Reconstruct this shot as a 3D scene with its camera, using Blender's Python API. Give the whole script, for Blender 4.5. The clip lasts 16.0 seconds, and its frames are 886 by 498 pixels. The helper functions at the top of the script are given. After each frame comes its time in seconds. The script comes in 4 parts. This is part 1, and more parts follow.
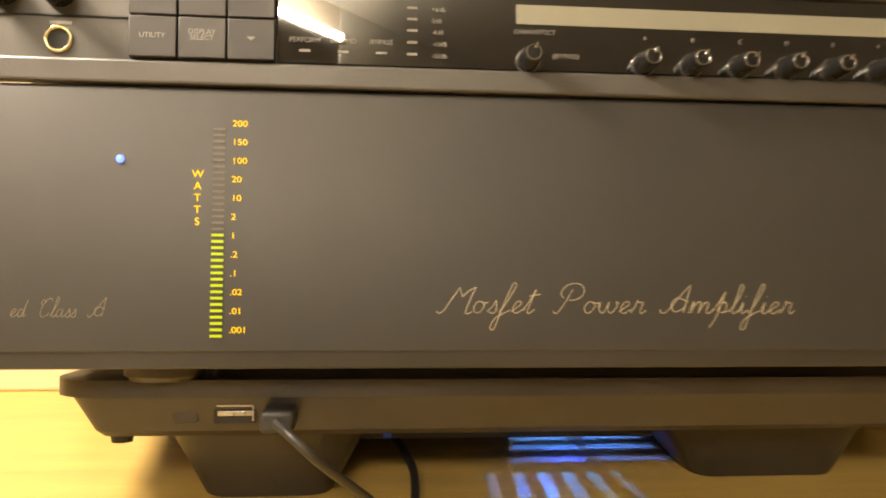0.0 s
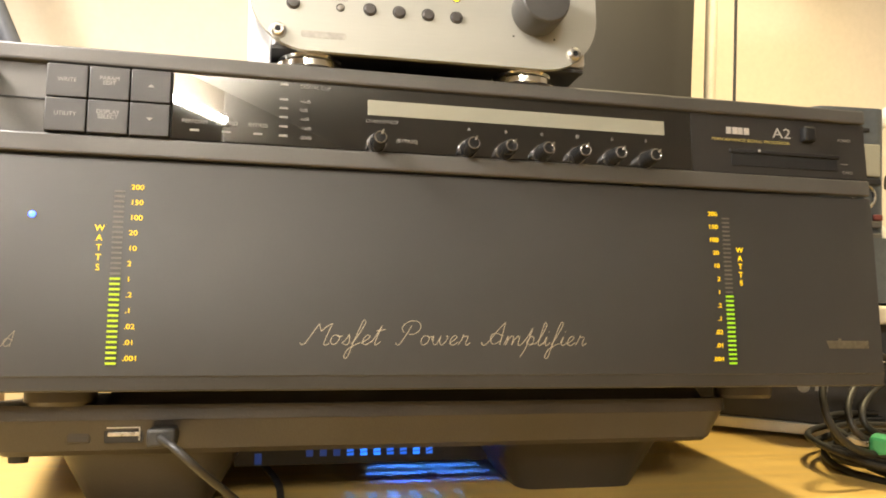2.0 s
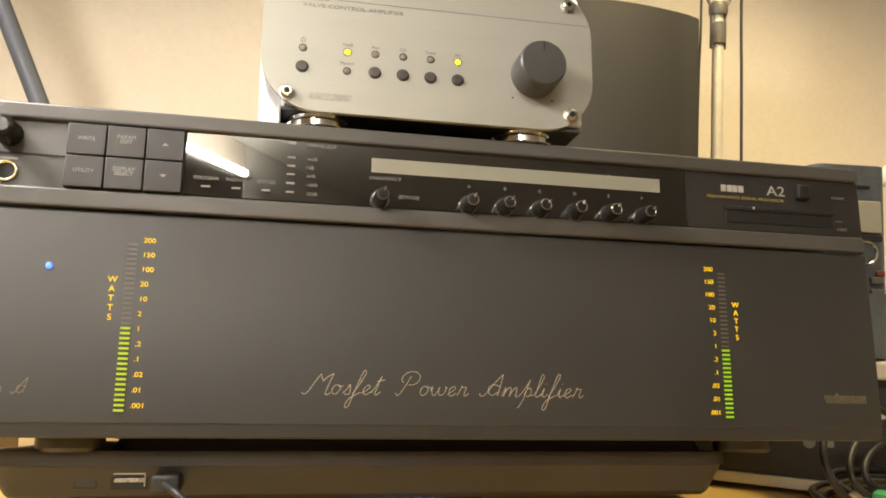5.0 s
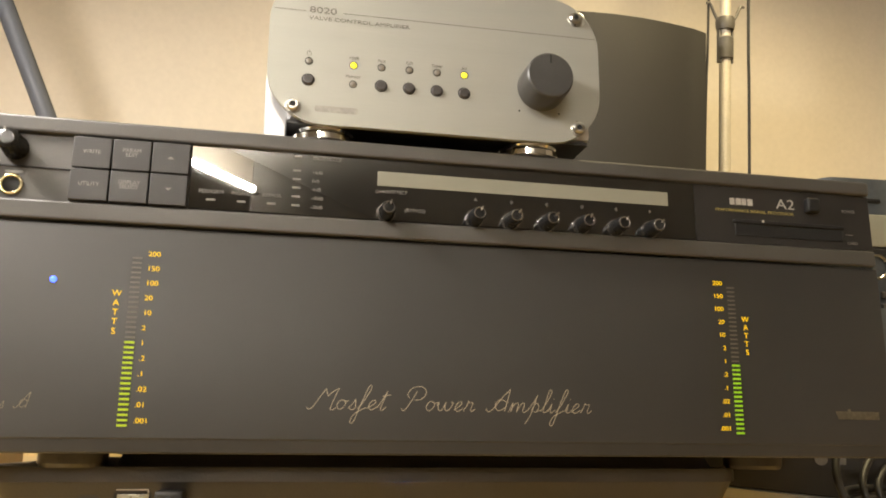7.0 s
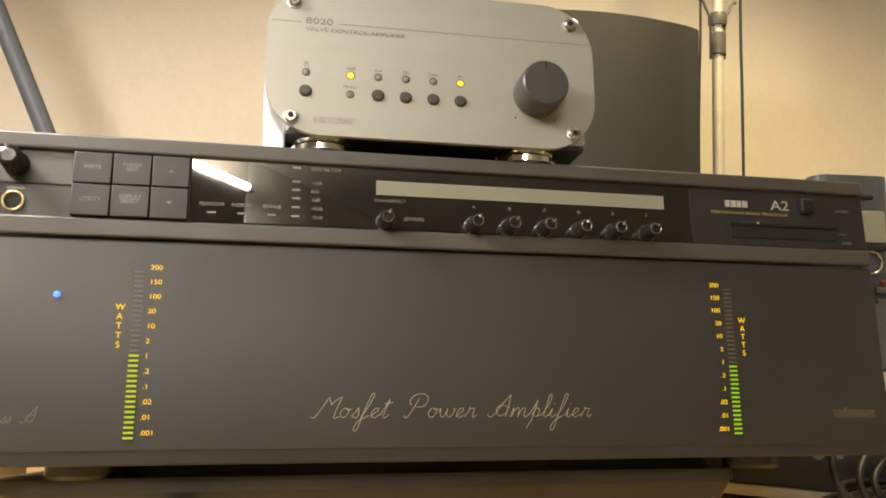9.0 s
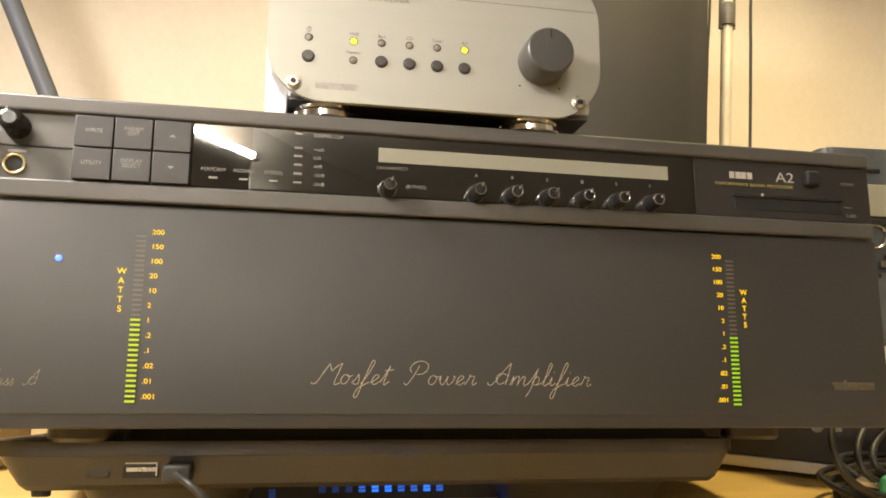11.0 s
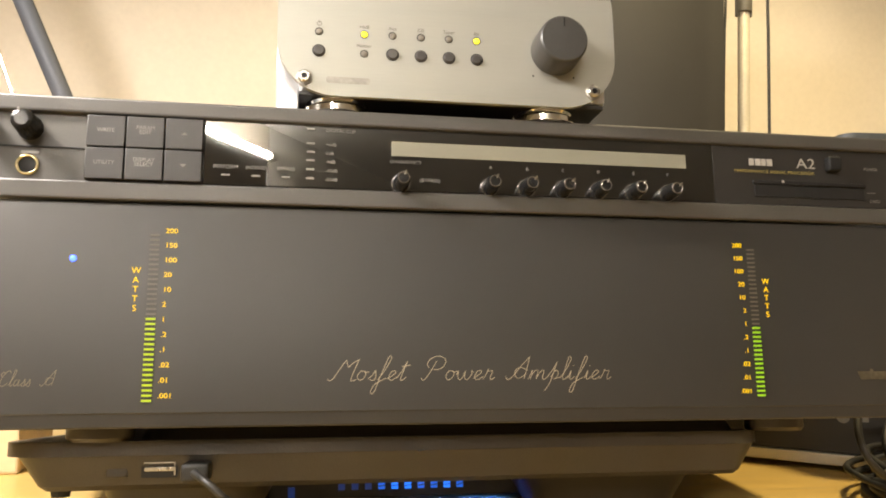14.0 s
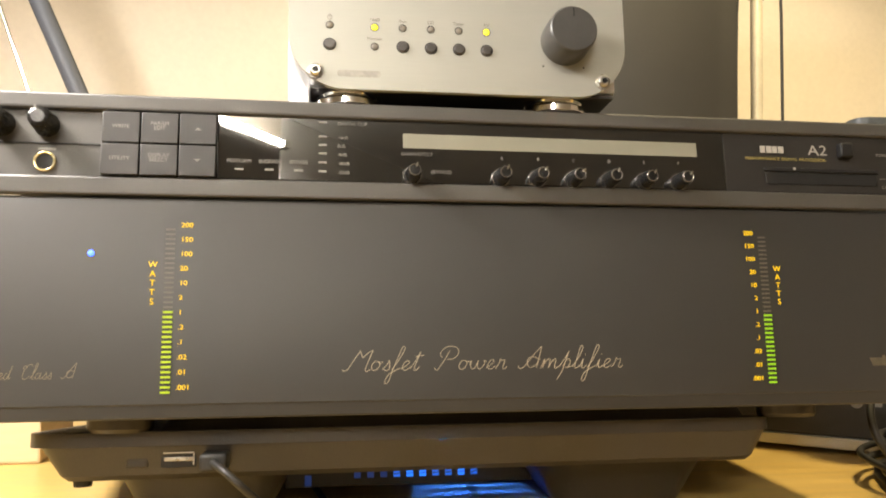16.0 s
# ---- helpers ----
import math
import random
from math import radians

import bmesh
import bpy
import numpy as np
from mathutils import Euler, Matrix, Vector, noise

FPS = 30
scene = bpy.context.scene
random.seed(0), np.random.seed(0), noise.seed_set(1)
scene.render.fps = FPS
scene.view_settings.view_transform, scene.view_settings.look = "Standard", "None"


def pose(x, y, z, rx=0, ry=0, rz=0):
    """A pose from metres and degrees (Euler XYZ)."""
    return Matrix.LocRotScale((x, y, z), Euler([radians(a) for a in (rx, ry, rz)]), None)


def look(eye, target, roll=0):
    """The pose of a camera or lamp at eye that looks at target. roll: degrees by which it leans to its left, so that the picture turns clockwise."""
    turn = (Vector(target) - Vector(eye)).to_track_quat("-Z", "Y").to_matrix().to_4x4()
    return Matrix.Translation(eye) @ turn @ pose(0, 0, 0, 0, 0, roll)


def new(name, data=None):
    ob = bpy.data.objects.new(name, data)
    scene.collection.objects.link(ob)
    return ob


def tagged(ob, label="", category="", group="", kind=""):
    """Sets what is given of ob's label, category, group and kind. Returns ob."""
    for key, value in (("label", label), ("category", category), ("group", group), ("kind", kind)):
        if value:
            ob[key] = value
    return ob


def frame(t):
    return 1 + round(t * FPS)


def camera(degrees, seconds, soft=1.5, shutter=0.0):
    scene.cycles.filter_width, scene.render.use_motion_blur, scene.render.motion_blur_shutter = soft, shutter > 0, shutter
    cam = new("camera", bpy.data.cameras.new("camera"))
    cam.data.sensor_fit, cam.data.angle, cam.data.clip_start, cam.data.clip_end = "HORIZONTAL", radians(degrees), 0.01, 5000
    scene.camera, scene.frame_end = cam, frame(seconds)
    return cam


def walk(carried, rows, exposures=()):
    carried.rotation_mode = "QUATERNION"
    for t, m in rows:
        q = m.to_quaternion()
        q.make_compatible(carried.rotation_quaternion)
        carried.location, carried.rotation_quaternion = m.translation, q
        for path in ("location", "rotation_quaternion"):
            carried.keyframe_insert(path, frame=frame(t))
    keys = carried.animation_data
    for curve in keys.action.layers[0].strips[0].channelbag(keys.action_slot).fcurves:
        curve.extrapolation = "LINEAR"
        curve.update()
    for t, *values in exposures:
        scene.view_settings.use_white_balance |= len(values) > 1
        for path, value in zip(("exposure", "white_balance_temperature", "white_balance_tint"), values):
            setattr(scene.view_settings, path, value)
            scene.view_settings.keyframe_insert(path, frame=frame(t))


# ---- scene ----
cam = camera(56.2, 16.0, soft=1.8, shutter=0.4)
PATH = [
    (0, (-0.095, -0.3, 0.085), (0.099, 1.689, 0.18), 0.3),
    (0.5, (-0.098, -0.335, 0.069), (0.222, 1.63, 0.253), -0.0),
    (1, (-0.098, -0.35, 0.061), (0.258, 1.6, 0.328), -0.0),
    (1.5, (-0.095, -0.361, 0.061), (0.333, 1.57, 0.36), -0.2),
    (2, (-0.093, -0.373, 0.063), (0.372, 1.549, 0.361), -0.2),
    (2.5, (-0.09, -0.383, 0.065), (0.383, 1.535, 0.377), -0.1),
    (3, (-0.088, -0.385, 0.062), (0.357, 1.536, 0.396), 0.1),
    (3.5, (-0.087, -0.387, 0.063), (0.324, 1.539, 0.412), 0.4),
    (4, (-0.087, -0.385, 0.063), (0.313, 1.541, 0.426), 0.5),
    (4.5, (-0.087, -0.388, 0.062), (0.327, 1.527, 0.465), 0.4),
    (6.8, (-0.088, -0.381, 0.06), (0.326, 1.524, 0.508), 0.5),
    (7, (-0.086, -0.384, 0.061), (0.311, 1.522, 0.52), 0.5),
    (7.5, (-0.087, -0.389, 0.065), (0.298, 1.517, 0.536), -0.1),
    (8, (-0.088, -0.391, 0.068), (0.308, 1.511, 0.54), -0.4),
    (8.5, (-0.088, -0.389, 0.067), (0.317, 1.514, 0.53), -0.5),
    (9, (-0.089, -0.389, 0.067), (0.32, 1.519, 0.51), -0.5),
    (9.5, (-0.089, -0.389, 0.068), (0.317, 1.525, 0.48), -0.5),
    (10, (-0.087, -0.39, 0.066), (0.321, 1.528, 0.46), -0.1),
    (12.5, (-0.088, -0.385, 0.066), (0.302, 1.542, 0.432), 0.3),
    (13, (-0.086, -0.385, 0.064), (0.291, 1.542, 0.445), 0.1),
    (13.5, (-0.085, -0.384, 0.065), (0.283, 1.545, 0.446), -0.3),
    (14, (-0.085, -0.384, 0.065), (0.272, 1.549, 0.433), -0.6),
    (14.5, (-0.085, -0.387, 0.071), (0.25, 1.567, 0.33), -0.8),
    (15, (-0.084, -0.384, 0.068), (0.252, 1.575, 0.293), -0.9),
    (15.5, (-0.084, -0.383, 0.066), (0.251, 1.571, 0.333), -0.9),
    (16, (-0.085, -0.388, 0.067), (0.241, 1.557, 0.401), -1.0),
]
# the stack leans back on its tilted pad: its own frame against the level room
LEVEL = Matrix.Translation((0, 0.05, 0)) @ pose(0, 0, 0, -8.0, 0, 0) @ Matrix.Translation((0, -0.05, 0))
walk(cam, [(t, LEVEL @ look(eye, target, roll)) for t, eye, target, roll in PATH],
     exposures=((0.0, 0.22, 8400, 14), (0.5, 0.70, 7350, 12), (1.0, 0.68, 6950, 12), (1.5, 0.5, 6800, 12), (2.5, 0.5, 6650, 12), (3.5, 0.33, 6650, 12), (4.5, 0.05, 6650, 12), (7.0, -0.2, 6650, 12), (7.5, -0.42, 6650, 12),
                (8.5, -0.48, 6700, 12), (9.0, -0.25, 6700, 12), (9.5, -0.1, 6700, 12), (10.0, 0.0, 6750, 13), (12.5, 0.2, 6700, 13), (13.8, 0.15, 6650, 13), (14.5, 0.12, 6650, 13), (15.0, 0.18, 6650, 13), (15.5, 0.4, 6600, 12), (16.0, 0.22, 6600, 12)))

# ---- light ----
world = bpy.data.worlds.new("room_world")
scene.world = world
world.use_nodes = True
world.node_tree.nodes["Background"].inputs[0].default_value = (0.9, 0.8, 0.62, 1)
world.node_tree.nodes["Background"].inputs[1].default_value = 0.02


def lamp(name, kind, m, watts, colour, **settings):
    data = bpy.data.lights.new(name, kind)
    data.energy, data.color = watts, colour
    if "size" in settings:
        data.shape, data.size, data.size_y = "RECTANGLE", settings["size"], settings["size_y"]
    if "radius" in settings:
        data.shadow_soft_size = settings["radius"]
    if "angle" in settings:
        data.spot_size, data.spot_blend = radians(settings["angle"]), settings.get("blend", 0.3)
    ob = new(name, data)
    ob.matrix_world = m
    return ob


# the shaded lamp on the slanting arm, an unseen lamp over the rear of the desk, and the two blue LEDs of the cooling
# pad
lamp("desk_lamp_light", "SPOT", look((-0.44, -0.08, 0.46), (-0.25, 0.12, 0.03)), 24.0, (1.0, 0.95, 0.885), radius=0.065, angle=155, blend=0.5)
lamp("unseen_rear_light", "SPOT", look((0.41, 0.13, 0.86), (0.36, 0.13, 0.0)), 30.0, (1.0, 0.82, 0.44), radius=0.06, angle=140, blend=0.6)
lamp("blue_led_light_front", "POINT", LEVEL @ pose(-0.008, 0.0865, 0.0420), 0.42, (0.004, 0.130, 1.0), radius=0.0008)
lamp("blue_led_light_rear", "POINT", LEVEL @ pose(0.012, 0.1150, 0.0420), 0.42, (0.012, 0.080, 1.0), radius=0.0008)


# ---- materials ----
def material(name, colour, rough=0.5, metal=0.0, vary=0.08, scale=60.0, bump=0.0, bump_scale=400.0, stretch=(1, 1, 1), smudge=0.08, coat=0.0, spec=0.5, emit=None, strength=0.0):
    """Principled surface with two scales of variation in colour, one in roughness, and fine relief."""
    m = bpy.data.materials.new(name)
    m.use_nodes = True
    nt = m.node_tree
    bs = nt.nodes["Principled BSDF"]
    bs.inputs["Metallic"].default_value = metal
    bs.inputs["Coat Weight"].default_value = coat
    bs.inputs["Specular IOR Level"].default_value = spec
    tc = nt.nodes.new("ShaderNodeTexCoord")
    mp = nt.nodes.new("ShaderNodeMapping")
    mp.inputs["Scale"].default_value = stretch
    nt.links.new(tc.outputs["Object"], mp.inputs["Vector"])
    big = nt.nodes.new("ShaderNodeTexNoise")
    big.inputs["Scale"].default_value, big.inputs["Detail"].default_value = scale, 5
    nt.links.new(mp.outputs[0], big.inputs["Vector"])
    fine = nt.nodes.new("ShaderNodeTexNoise")
    fine.inputs["Scale"].default_value, fine.inputs["Detail"].default_value = bump_scale, 3
    nt.links.new(mp.outputs[0], fine.inputs["Vector"])
    mixn = nt.nodes.new("ShaderNodeMath")
    mixn.operation = "MULTIPLY_ADD"
    mixn.inputs[1].default_value, mixn.inputs[2].default_value = 0.35, 0.0
    nt.links.new(fine.outputs[0], mixn.inputs[0])
    add = nt.nodes.new("ShaderNodeMath")
    add.operation = "MULTIPLY_ADD"
    add.inputs[1].default_value = 0.65
    nt.links.new(big.outputs[0], add.inputs[0])
    nt.links.new(mixn.outputs[0], add.inputs[2])
    ramp = nt.nodes.new("ShaderNodeValToRGB")
    lo = [c * (1 - 2 * vary) for c in colour]
    hi = [min(1, c * (1 + 2 * vary)) for c in colour]
    ramp.color_ramp.elements[0].position, ramp.color_ramp.elements[0].color = 0.3, (*lo, 1)
    ramp.color_ramp.elements[1].position, ramp.color_ramp.elements[1].color = 0.7, (*hi, 1)
    nt.links.new(add.outputs[0], ramp.inputs[0])
    nt.links.new(ramp.outputs[0], bs.inputs["Base Color"])
    rr = nt.nodes.new("ShaderNodeMapRange")
    rr.inputs["From Min"].default_value, rr.inputs["From Max"].default_value = 0.3, 0.7
    rr.inputs["To Min"].default_value, rr.inputs["To Max"].default_value = max(0.01, rough - smudge), min(1, rough + smudge)
    nt.links.new(big.outputs[0], rr.inputs["Value"])
    nt.links.new(rr.outputs[0], bs.inputs["Roughness"])
    if bump:
        bp = nt.nodes.new("ShaderNodeBump")
        bp.inputs["Strength"].default_value, bp.inputs["Distance"].default_value = bump, 0.0004
        nt.links.new(fine.outputs[0], bp.inputs["Height"])
        nt.links.new(bp.outputs[0], bs.inputs["Normal"])
    if emit:
        bs.inputs["Emission Color"].default_value = (*emit, 1)
        bs.inputs["Emission Strength"].default_value = strength
    return m


M_PANEL = material("black_anodised", (0.0305, 0.0285, 0.025), 0.46, 0.0, 0.05, 9, 0.10, 1800, smudge=0.05)
M_STEEL = material("black_painted_steel", (0.025, 0.024, 0.023), 0.5, 0.0, 0.1, 30, 0.15, 900)
M_RACK = material("dark_grey_paint", (0.074, 0.069, 0.062), 0.45, 0.0, 0.06, 20, 0.12, 1500)
M_RACK_DARK = material("dark_recess_plastic", (0.022, 0.020, 0.018), 0.42, 0.0, 0.08, 30, 0.08, 1500)
M_GLASS = material("smoked_window", (0.006, 0.006, 0.006), 0.016, 0.0, 0.1, 40, smudge=0.006, spec=1.0)
M_GLASS.node_tree.nodes["Principled BSDF"].inputs["IOR"].default_value = 1.68
M_LCD = material("unlit_display", (0.27, 0.26, 0.20), 0.5, 0.0, 0.015, 60, smudge=0.02)
M_KEY = material("key_plastic", (0.036, 0.034, 0.032), 0.5, 0.0, 0.08, 60, 0.1, 2000)
M_KNOB = material("black_gloss_plastic", (0.012, 0.012, 0.012), 0.22, 0.0, 0.1, 90)
M_POINTER = material("knob_cap_metal", (0.55, 0.54, 0.50), 0.2, 1.0, 0.06, 200)
M_CAP = material("glossy_grey_cap", (0.26, 0.25, 0.235), 0.18, 0.9, 0.1, 300)
M_ALU = material("brushed_aluminium", (0.39, 0.39, 0.345), 0.42, 0.35, 0.03, 12, 0.12, 500, stretch=(0.15, 1, 5), smudge=0.04)
M_ALU_BODY = material("aluminium_case", (0.62, 0.62, 0.62), 0.35, 0.6, 0.04, 20, 0.1, 800)
M_CHROME = material("polished_chrome", (0.85, 0.84, 0.80), 0.07, 1.0, 0.03, 60, smudge=0.03)
M_SCREW = material("nickel_screw", (0.46, 0.45, 0.42), 0.32, 1.0, 0.06, 300)
M_HOLE = material("deep_black", (0.006, 0.006, 0.006), 0.6, 0.0, 0.1, 60)
M_VOLUME = material("anthracite_knob", (0.055, 0.053, 0.050), 0.38, 0.0, 0.08, 60, 0.1, 1500)
M_BUTTON = material("dark_push_button", (0.05, 0.045, 0.042), 0.35, 0.0, 0.08, 200)
M_LED_OFF = material("unlit_led", (0.22, 0.20, 0.16), 0.35, 0.0, 0.1, 400)
M_INK = material("engraved_grey_ink", (0.16, 0.15, 0.13), 0.6, 0.0, 0.1, 400)
M_WHITE_INK = material("pale_print", (0.48, 0.46, 0.42), 0.6, 0.0, 0.08, 600)
M_DIM_INK = material("dull_print", (0.21, 0.20, 0.18), 0.6, 0.0, 0.08, 600)
M_YELLOW_INK = material("ochre_print", (0.42, 0.34, 0.10), 0.6, 0.0, 0.08, 600)
M_KEY_INK = material("key_print", (0.33, 0.315, 0.29), 0.6, 0.0, 0.08, 600)
M_GOLD = material("gold_print", (0.37, 0.32, 0.22), 0.5, 0.0, 0.15, 500)
M_GOLD_DIM = material("dim_gold_print", (0.17, 0.145, 0.095), 0.55, 0.0, 0.15, 500)
M_BRASS = material("brass_ring", (0.86, 0.76, 0.48), 0.2, 1.0, 0.08, 300)
M_AMBER = material("lit_amber_scale", (0.18, 0.08, 0.0), 0.5, emit=(1.0, 0.64, 0.0), strength=1.25)
M_GREEN = [material("lit_green_bar", (0.12, 0.22, 0.01), 0.5, emit=e, strength=0.72) for e in ((0.54, 0.60, 0.0), (0.30, 0.66, 0.008))]
M_BAR_OFF = material("unlit_bar", (0.125, 0.112, 0.090), 0.5, 0.0, 0.1, 300)
M_BLUE = material("blue_indicator", (0.05, 0.1, 0.8), 0.4, emit=(0.06, 0.15, 1.0), strength=3.5)
M_YLED = material("lit_yellow_led", (0.7, 0.6, 0.02), 0.4, emit=(1.0, 0.92, 0.05), strength=1.3)
M_PAD = material("black_moulded_plastic", (0.033, 0.028, 0.022), 0.45, 0.0, 0.12, 25, 0.25, 1200)
M_PAD_LED = [material("blue_led_window", (0.02, 0.06, 0.4), 0.4, emit=(0.012, 0.19, 1.0), strength=e) for e in (0.06, 0.55, 1.3)]
M_FOOT = material("pale_rubber_foot", (0.052, 0.045, 0.038), 0.45, 0.1, 0.08, 80)
M_USB = material("usb_metal", (0.55, 0.51, 0.44), 0.32, 1.0, 0.08, 300)
M_CABLE = material("black_cable", (0.017, 0.016, 0.014), 0.5, 0.0, 0.15, 120, 0.1, 900)
M_GREEN_PLUG = material("green_plug", (0.055, 0.34, 0.14), 0.4, 0.0, 0.06, 80)
M_SPEAKER = material("charcoal_vinyl", (0.021, 0.0195, 0.018), 0.6, 0.0, 0.03, 60, 0.1, 900, smudge=0.01)
M_POLE = material("satin_metal_pole", (0.62, 0.57, 0.47), 0.5, 0.25, 0.06, 40)
M_GREY_CLIP = material("grey_plastic_clip", (0.10, 0.092, 0.08), 0.45, 0.0, 0.1, 80)
M_ARM = material("grey_lamp_arm", (0.065, 0.072, 0.088), 0.6, 0.0, 0.06, 40)
M_WALL = material("cream_wall_paint", (0.62, 0.56, 0.46), 0.75, 0.0, 0.035, 5, 0.35, 160)
M_CEIL = material("white_ceiling_paint", (0.80, 0.78, 0.72), 0.8, 0.0, 0.03, 4, 0.2, 150)
M_FLOOR = material("brown_floor", (0.22, 0.16, 0.10), 0.5, 0.0, 0.1, 8, 0.2, 100)
M_BOX = material("pale_wood_block", (0.66, 0.50, 0.30), 0.5, 0.0, 0.06, 30, 0.15, 300, stretch=(0.2, 1, 1))
M_SILVER = material("silver_trim", (0.62, 0.60, 0.54), 0.35, 0.3, 0.05, 60)
M_SLAB = material("ivory_plastic", (0.70, 0.64, 0.50), 0.5, 0.0, 0.05, 40)
M_WHITE = material("white_plastic", (0.72, 0.69, 0.60), 0.4, 0.0, 0.05, 60)
M_PHONE = material("dark_blue_plastic", (0.075, 0.085, 0.092), 0.4, 0.0, 0.1, 80)
M_RED = material("red_key", (0.16, 0.035, 0.03), 0.45, 0.0, 0.1, 80)
M_TUBE = material("lit_tube", (0.9, 0.9, 0.85), 0.5, emit=(1.0, 0.94, 0.83), strength=370)


def wood_material():
    m = material("beech_desk_top", (0.60, 0.405, 0.125), 0.36, 0.0, 0.10, 10, 0.12, 220, stretch=(0.6, 9, 9), smudge=0.06)
    return m


M_WOOD = wood_material()


# ---- building blocks ----
def mesh_of(bm, name, mat, smooth=False):
    me = bpy.data.meshes.new(name)
    bmesh.ops.recalc_face_normals(bm, faces=bm.faces)
    bm.to_mesh(me)
    bm.free()
    me.materials.append(mat)
    if smooth:
        me.polygons.foreach_set("use_smooth", [True] * len(me.polygons))
        me.set_sharp_from_angle(angle=radians(21))
    return me


def part(name, bm, mat, parent=None, label="", smooth=True):
    """One mesh object, under a thing or a part."""
    ob = new(name, bm if isinstance(bm, bpy.types.Mesh) else mesh_of(bm, name, mat, smooth))
    ob.parent = parent
    if label:
        tagged(ob, label=label)
    return ob


def thing(name, at, label, category, group="", kind=""):
    ob = new(name)
    ob.empty_display_size = 0.02
    ob.matrix_world = at if isinstance(at, Matrix) else Matrix.Translation(at)
    bpy.context.view_layer.update()
    return tagged(ob, label, category, group, kind)


def box(x0, x1, y0, y1, z0, z1, r=0.0, seg=2, bm=None):
    bm = bm or bmesh.new()
    vs = [bm.verts.new((x, y, z)) for x in (x0, x1) for y in (y0, y1) for z in (z0, z1)]
    fs = [bm.faces.new([vs[i] for i in q]) for q in ((0, 1, 3, 2), (4, 6, 7, 5), (0, 4, 5, 1), (2, 3, 7, 6), (0, 2, 6, 4), (1, 5, 7, 3))]
    if r:
        es = {e for f in fs for e in f.edges}
        bmesh.ops.bevel(bm, geom=list(es), offset=r, segments=seg, affect="EDGES", profile=0.5)
    return bm


def lathe(profile, n=32, m=None, bm=None):
    """A turned body round the z axis from (radius, height) pairs; m moves it."""
    bm = bm or bmesh.new()
    rings = []
    for r, z in profile:
        if r < 1e-6:
            rings.append([bm.verts.new((0, 0, z))])
        else:
            rings.append([bm.verts.new((r * math.cos(2 * math.pi * k / n), r * math.sin(2 * math.pi * k / n), z)) for k in range(n)])
    for a, b in zip(rings, rings[1:]):
        for k in range(n):
            q = [a[k % len(a)], a[(k + 1) % len(a)], b[(k + 1) % len(b)], b[k % len(b)]]
            q = list(dict.fromkeys(q))
            if len(q) > 2:
                bm.faces.new(q)
    for ring, flip in ((rings[0], True), (rings[-1], False)):
        if len(ring) > 2 and profile[0] != profile[-1]:
            bm.faces.new(ring[::-1] if flip else ring)
    if m is not None:
        bmesh.ops.transform(bm, matrix=m, verts=bm.verts)
    return bm


FRONT = pose(0, 0, 0, 90, 0, 0)  # turns the z axis of a turned body towards the viewer (-y)


def ring(big, small, n=40, k=20, m=None):
    return lathe([(big + small * math.cos(2 * math.pi * (i % k) / k), small * math.sin(2 * math.pi * (i % k) / k)) for i in range(k + 1)], n, m)


def rounded_plate(x0, x1, z0, z1, radius, y0, y1, bevel=0.0006, n=10):
    """A plate in the xz plane with rounded corners and eased edges."""
    bm = bmesh.new()
    pts = []
    for cx, cz, a in ((x1 - radius, z1 - radius, 0), (x0 + radius, z1 - radius, 90), (x0 + radius, z0 + radius, 180), (x1 - radius, z0 + radius, 270)):
        pts += [(cx + radius * math.cos(radians(a + 90 * i / n)), cz + radius * math.sin(radians(a + 90 * i / n))) for i in range(n + 1)]
    front = [bm.verts.new((x, y0, z)) for x, z in pts]
    back = [bm.verts.new((x, y1, z)) for x, z in pts]
    f = bm.faces.new(front)
    b = bm.faces.new(back[::-1])
    for i in range(len(pts)):
        j = (i + 1) % len(pts)
        bm.faces.new((front[i], front[j], back[j], back[i]))
    if bevel:
        bmesh.ops.bevel(bm, geom=list(f.edges), offset=bevel, segments=2, affect="EDGES", profile=0.5)
    return bm


def mesh_from_curve(data, name, mat):
    ob = bpy.data.objects.new(name, data)
    scene.collection.objects.link(ob)
    bpy.context.view_layer.update()
    me = bpy.data.meshes.new_from_object(ob.evaluated_get(bpy.context.evaluated_depsgraph_get()))
    bpy.data.objects.remove(ob)
    me.materials.clear()
    me.materials.append(mat)
    me.name = name
    return me


def words(text, height, mat, align="LEFT", bold=0.0, spacing=1.0, width=1.0, shear=0.0):
    """Built-in lettering, standing in the xz plane and facing -y, with capitals of that height."""
    cu = bpy.data.curves.new("lettering", "FONT")
    cu.body, cu.align_x, cu.size, cu.offset, cu.extrude = text, align, height / 0.72, bold, 0.00006
    cu.space_character, cu.shear, cu.space_line = spacing, shear, 0.85
    me = mesh_from_curve(cu, "lettering", mat)
    me.transform(FRONT @ Matrix.Diagonal((width, 1, 1, 1)))
    return me


def text_part(name, text, x, y, z, height, mat, parent, align="LEFT", label="", **more):
    ob = part(name, words(text, height, mat, align, **more), mat, parent, label)
    ob.location = (x, y, z)
    return ob


def smooth_line(pts, steps=5):
    """Points of a soft curve through the given ones."""
    pts = [Vector(p) for p in pts]
    pts = [pts[0] * 2 - pts[1]] + pts + [pts[-1] * 2 - pts[-2]]
    out = []
    for a, b, c, d in zip(pts, pts[1:], pts[2:], pts[3:]):
        for i in range(steps):
            t = i / steps
            out.append(0.5 * ((2 * b) + (c - a) * t + (2 * a - 5 * b + 4 * c - d) * t * t + (3 * b - a - 3 * c + d) * t ** 3))
    return out + [pts[-2]]


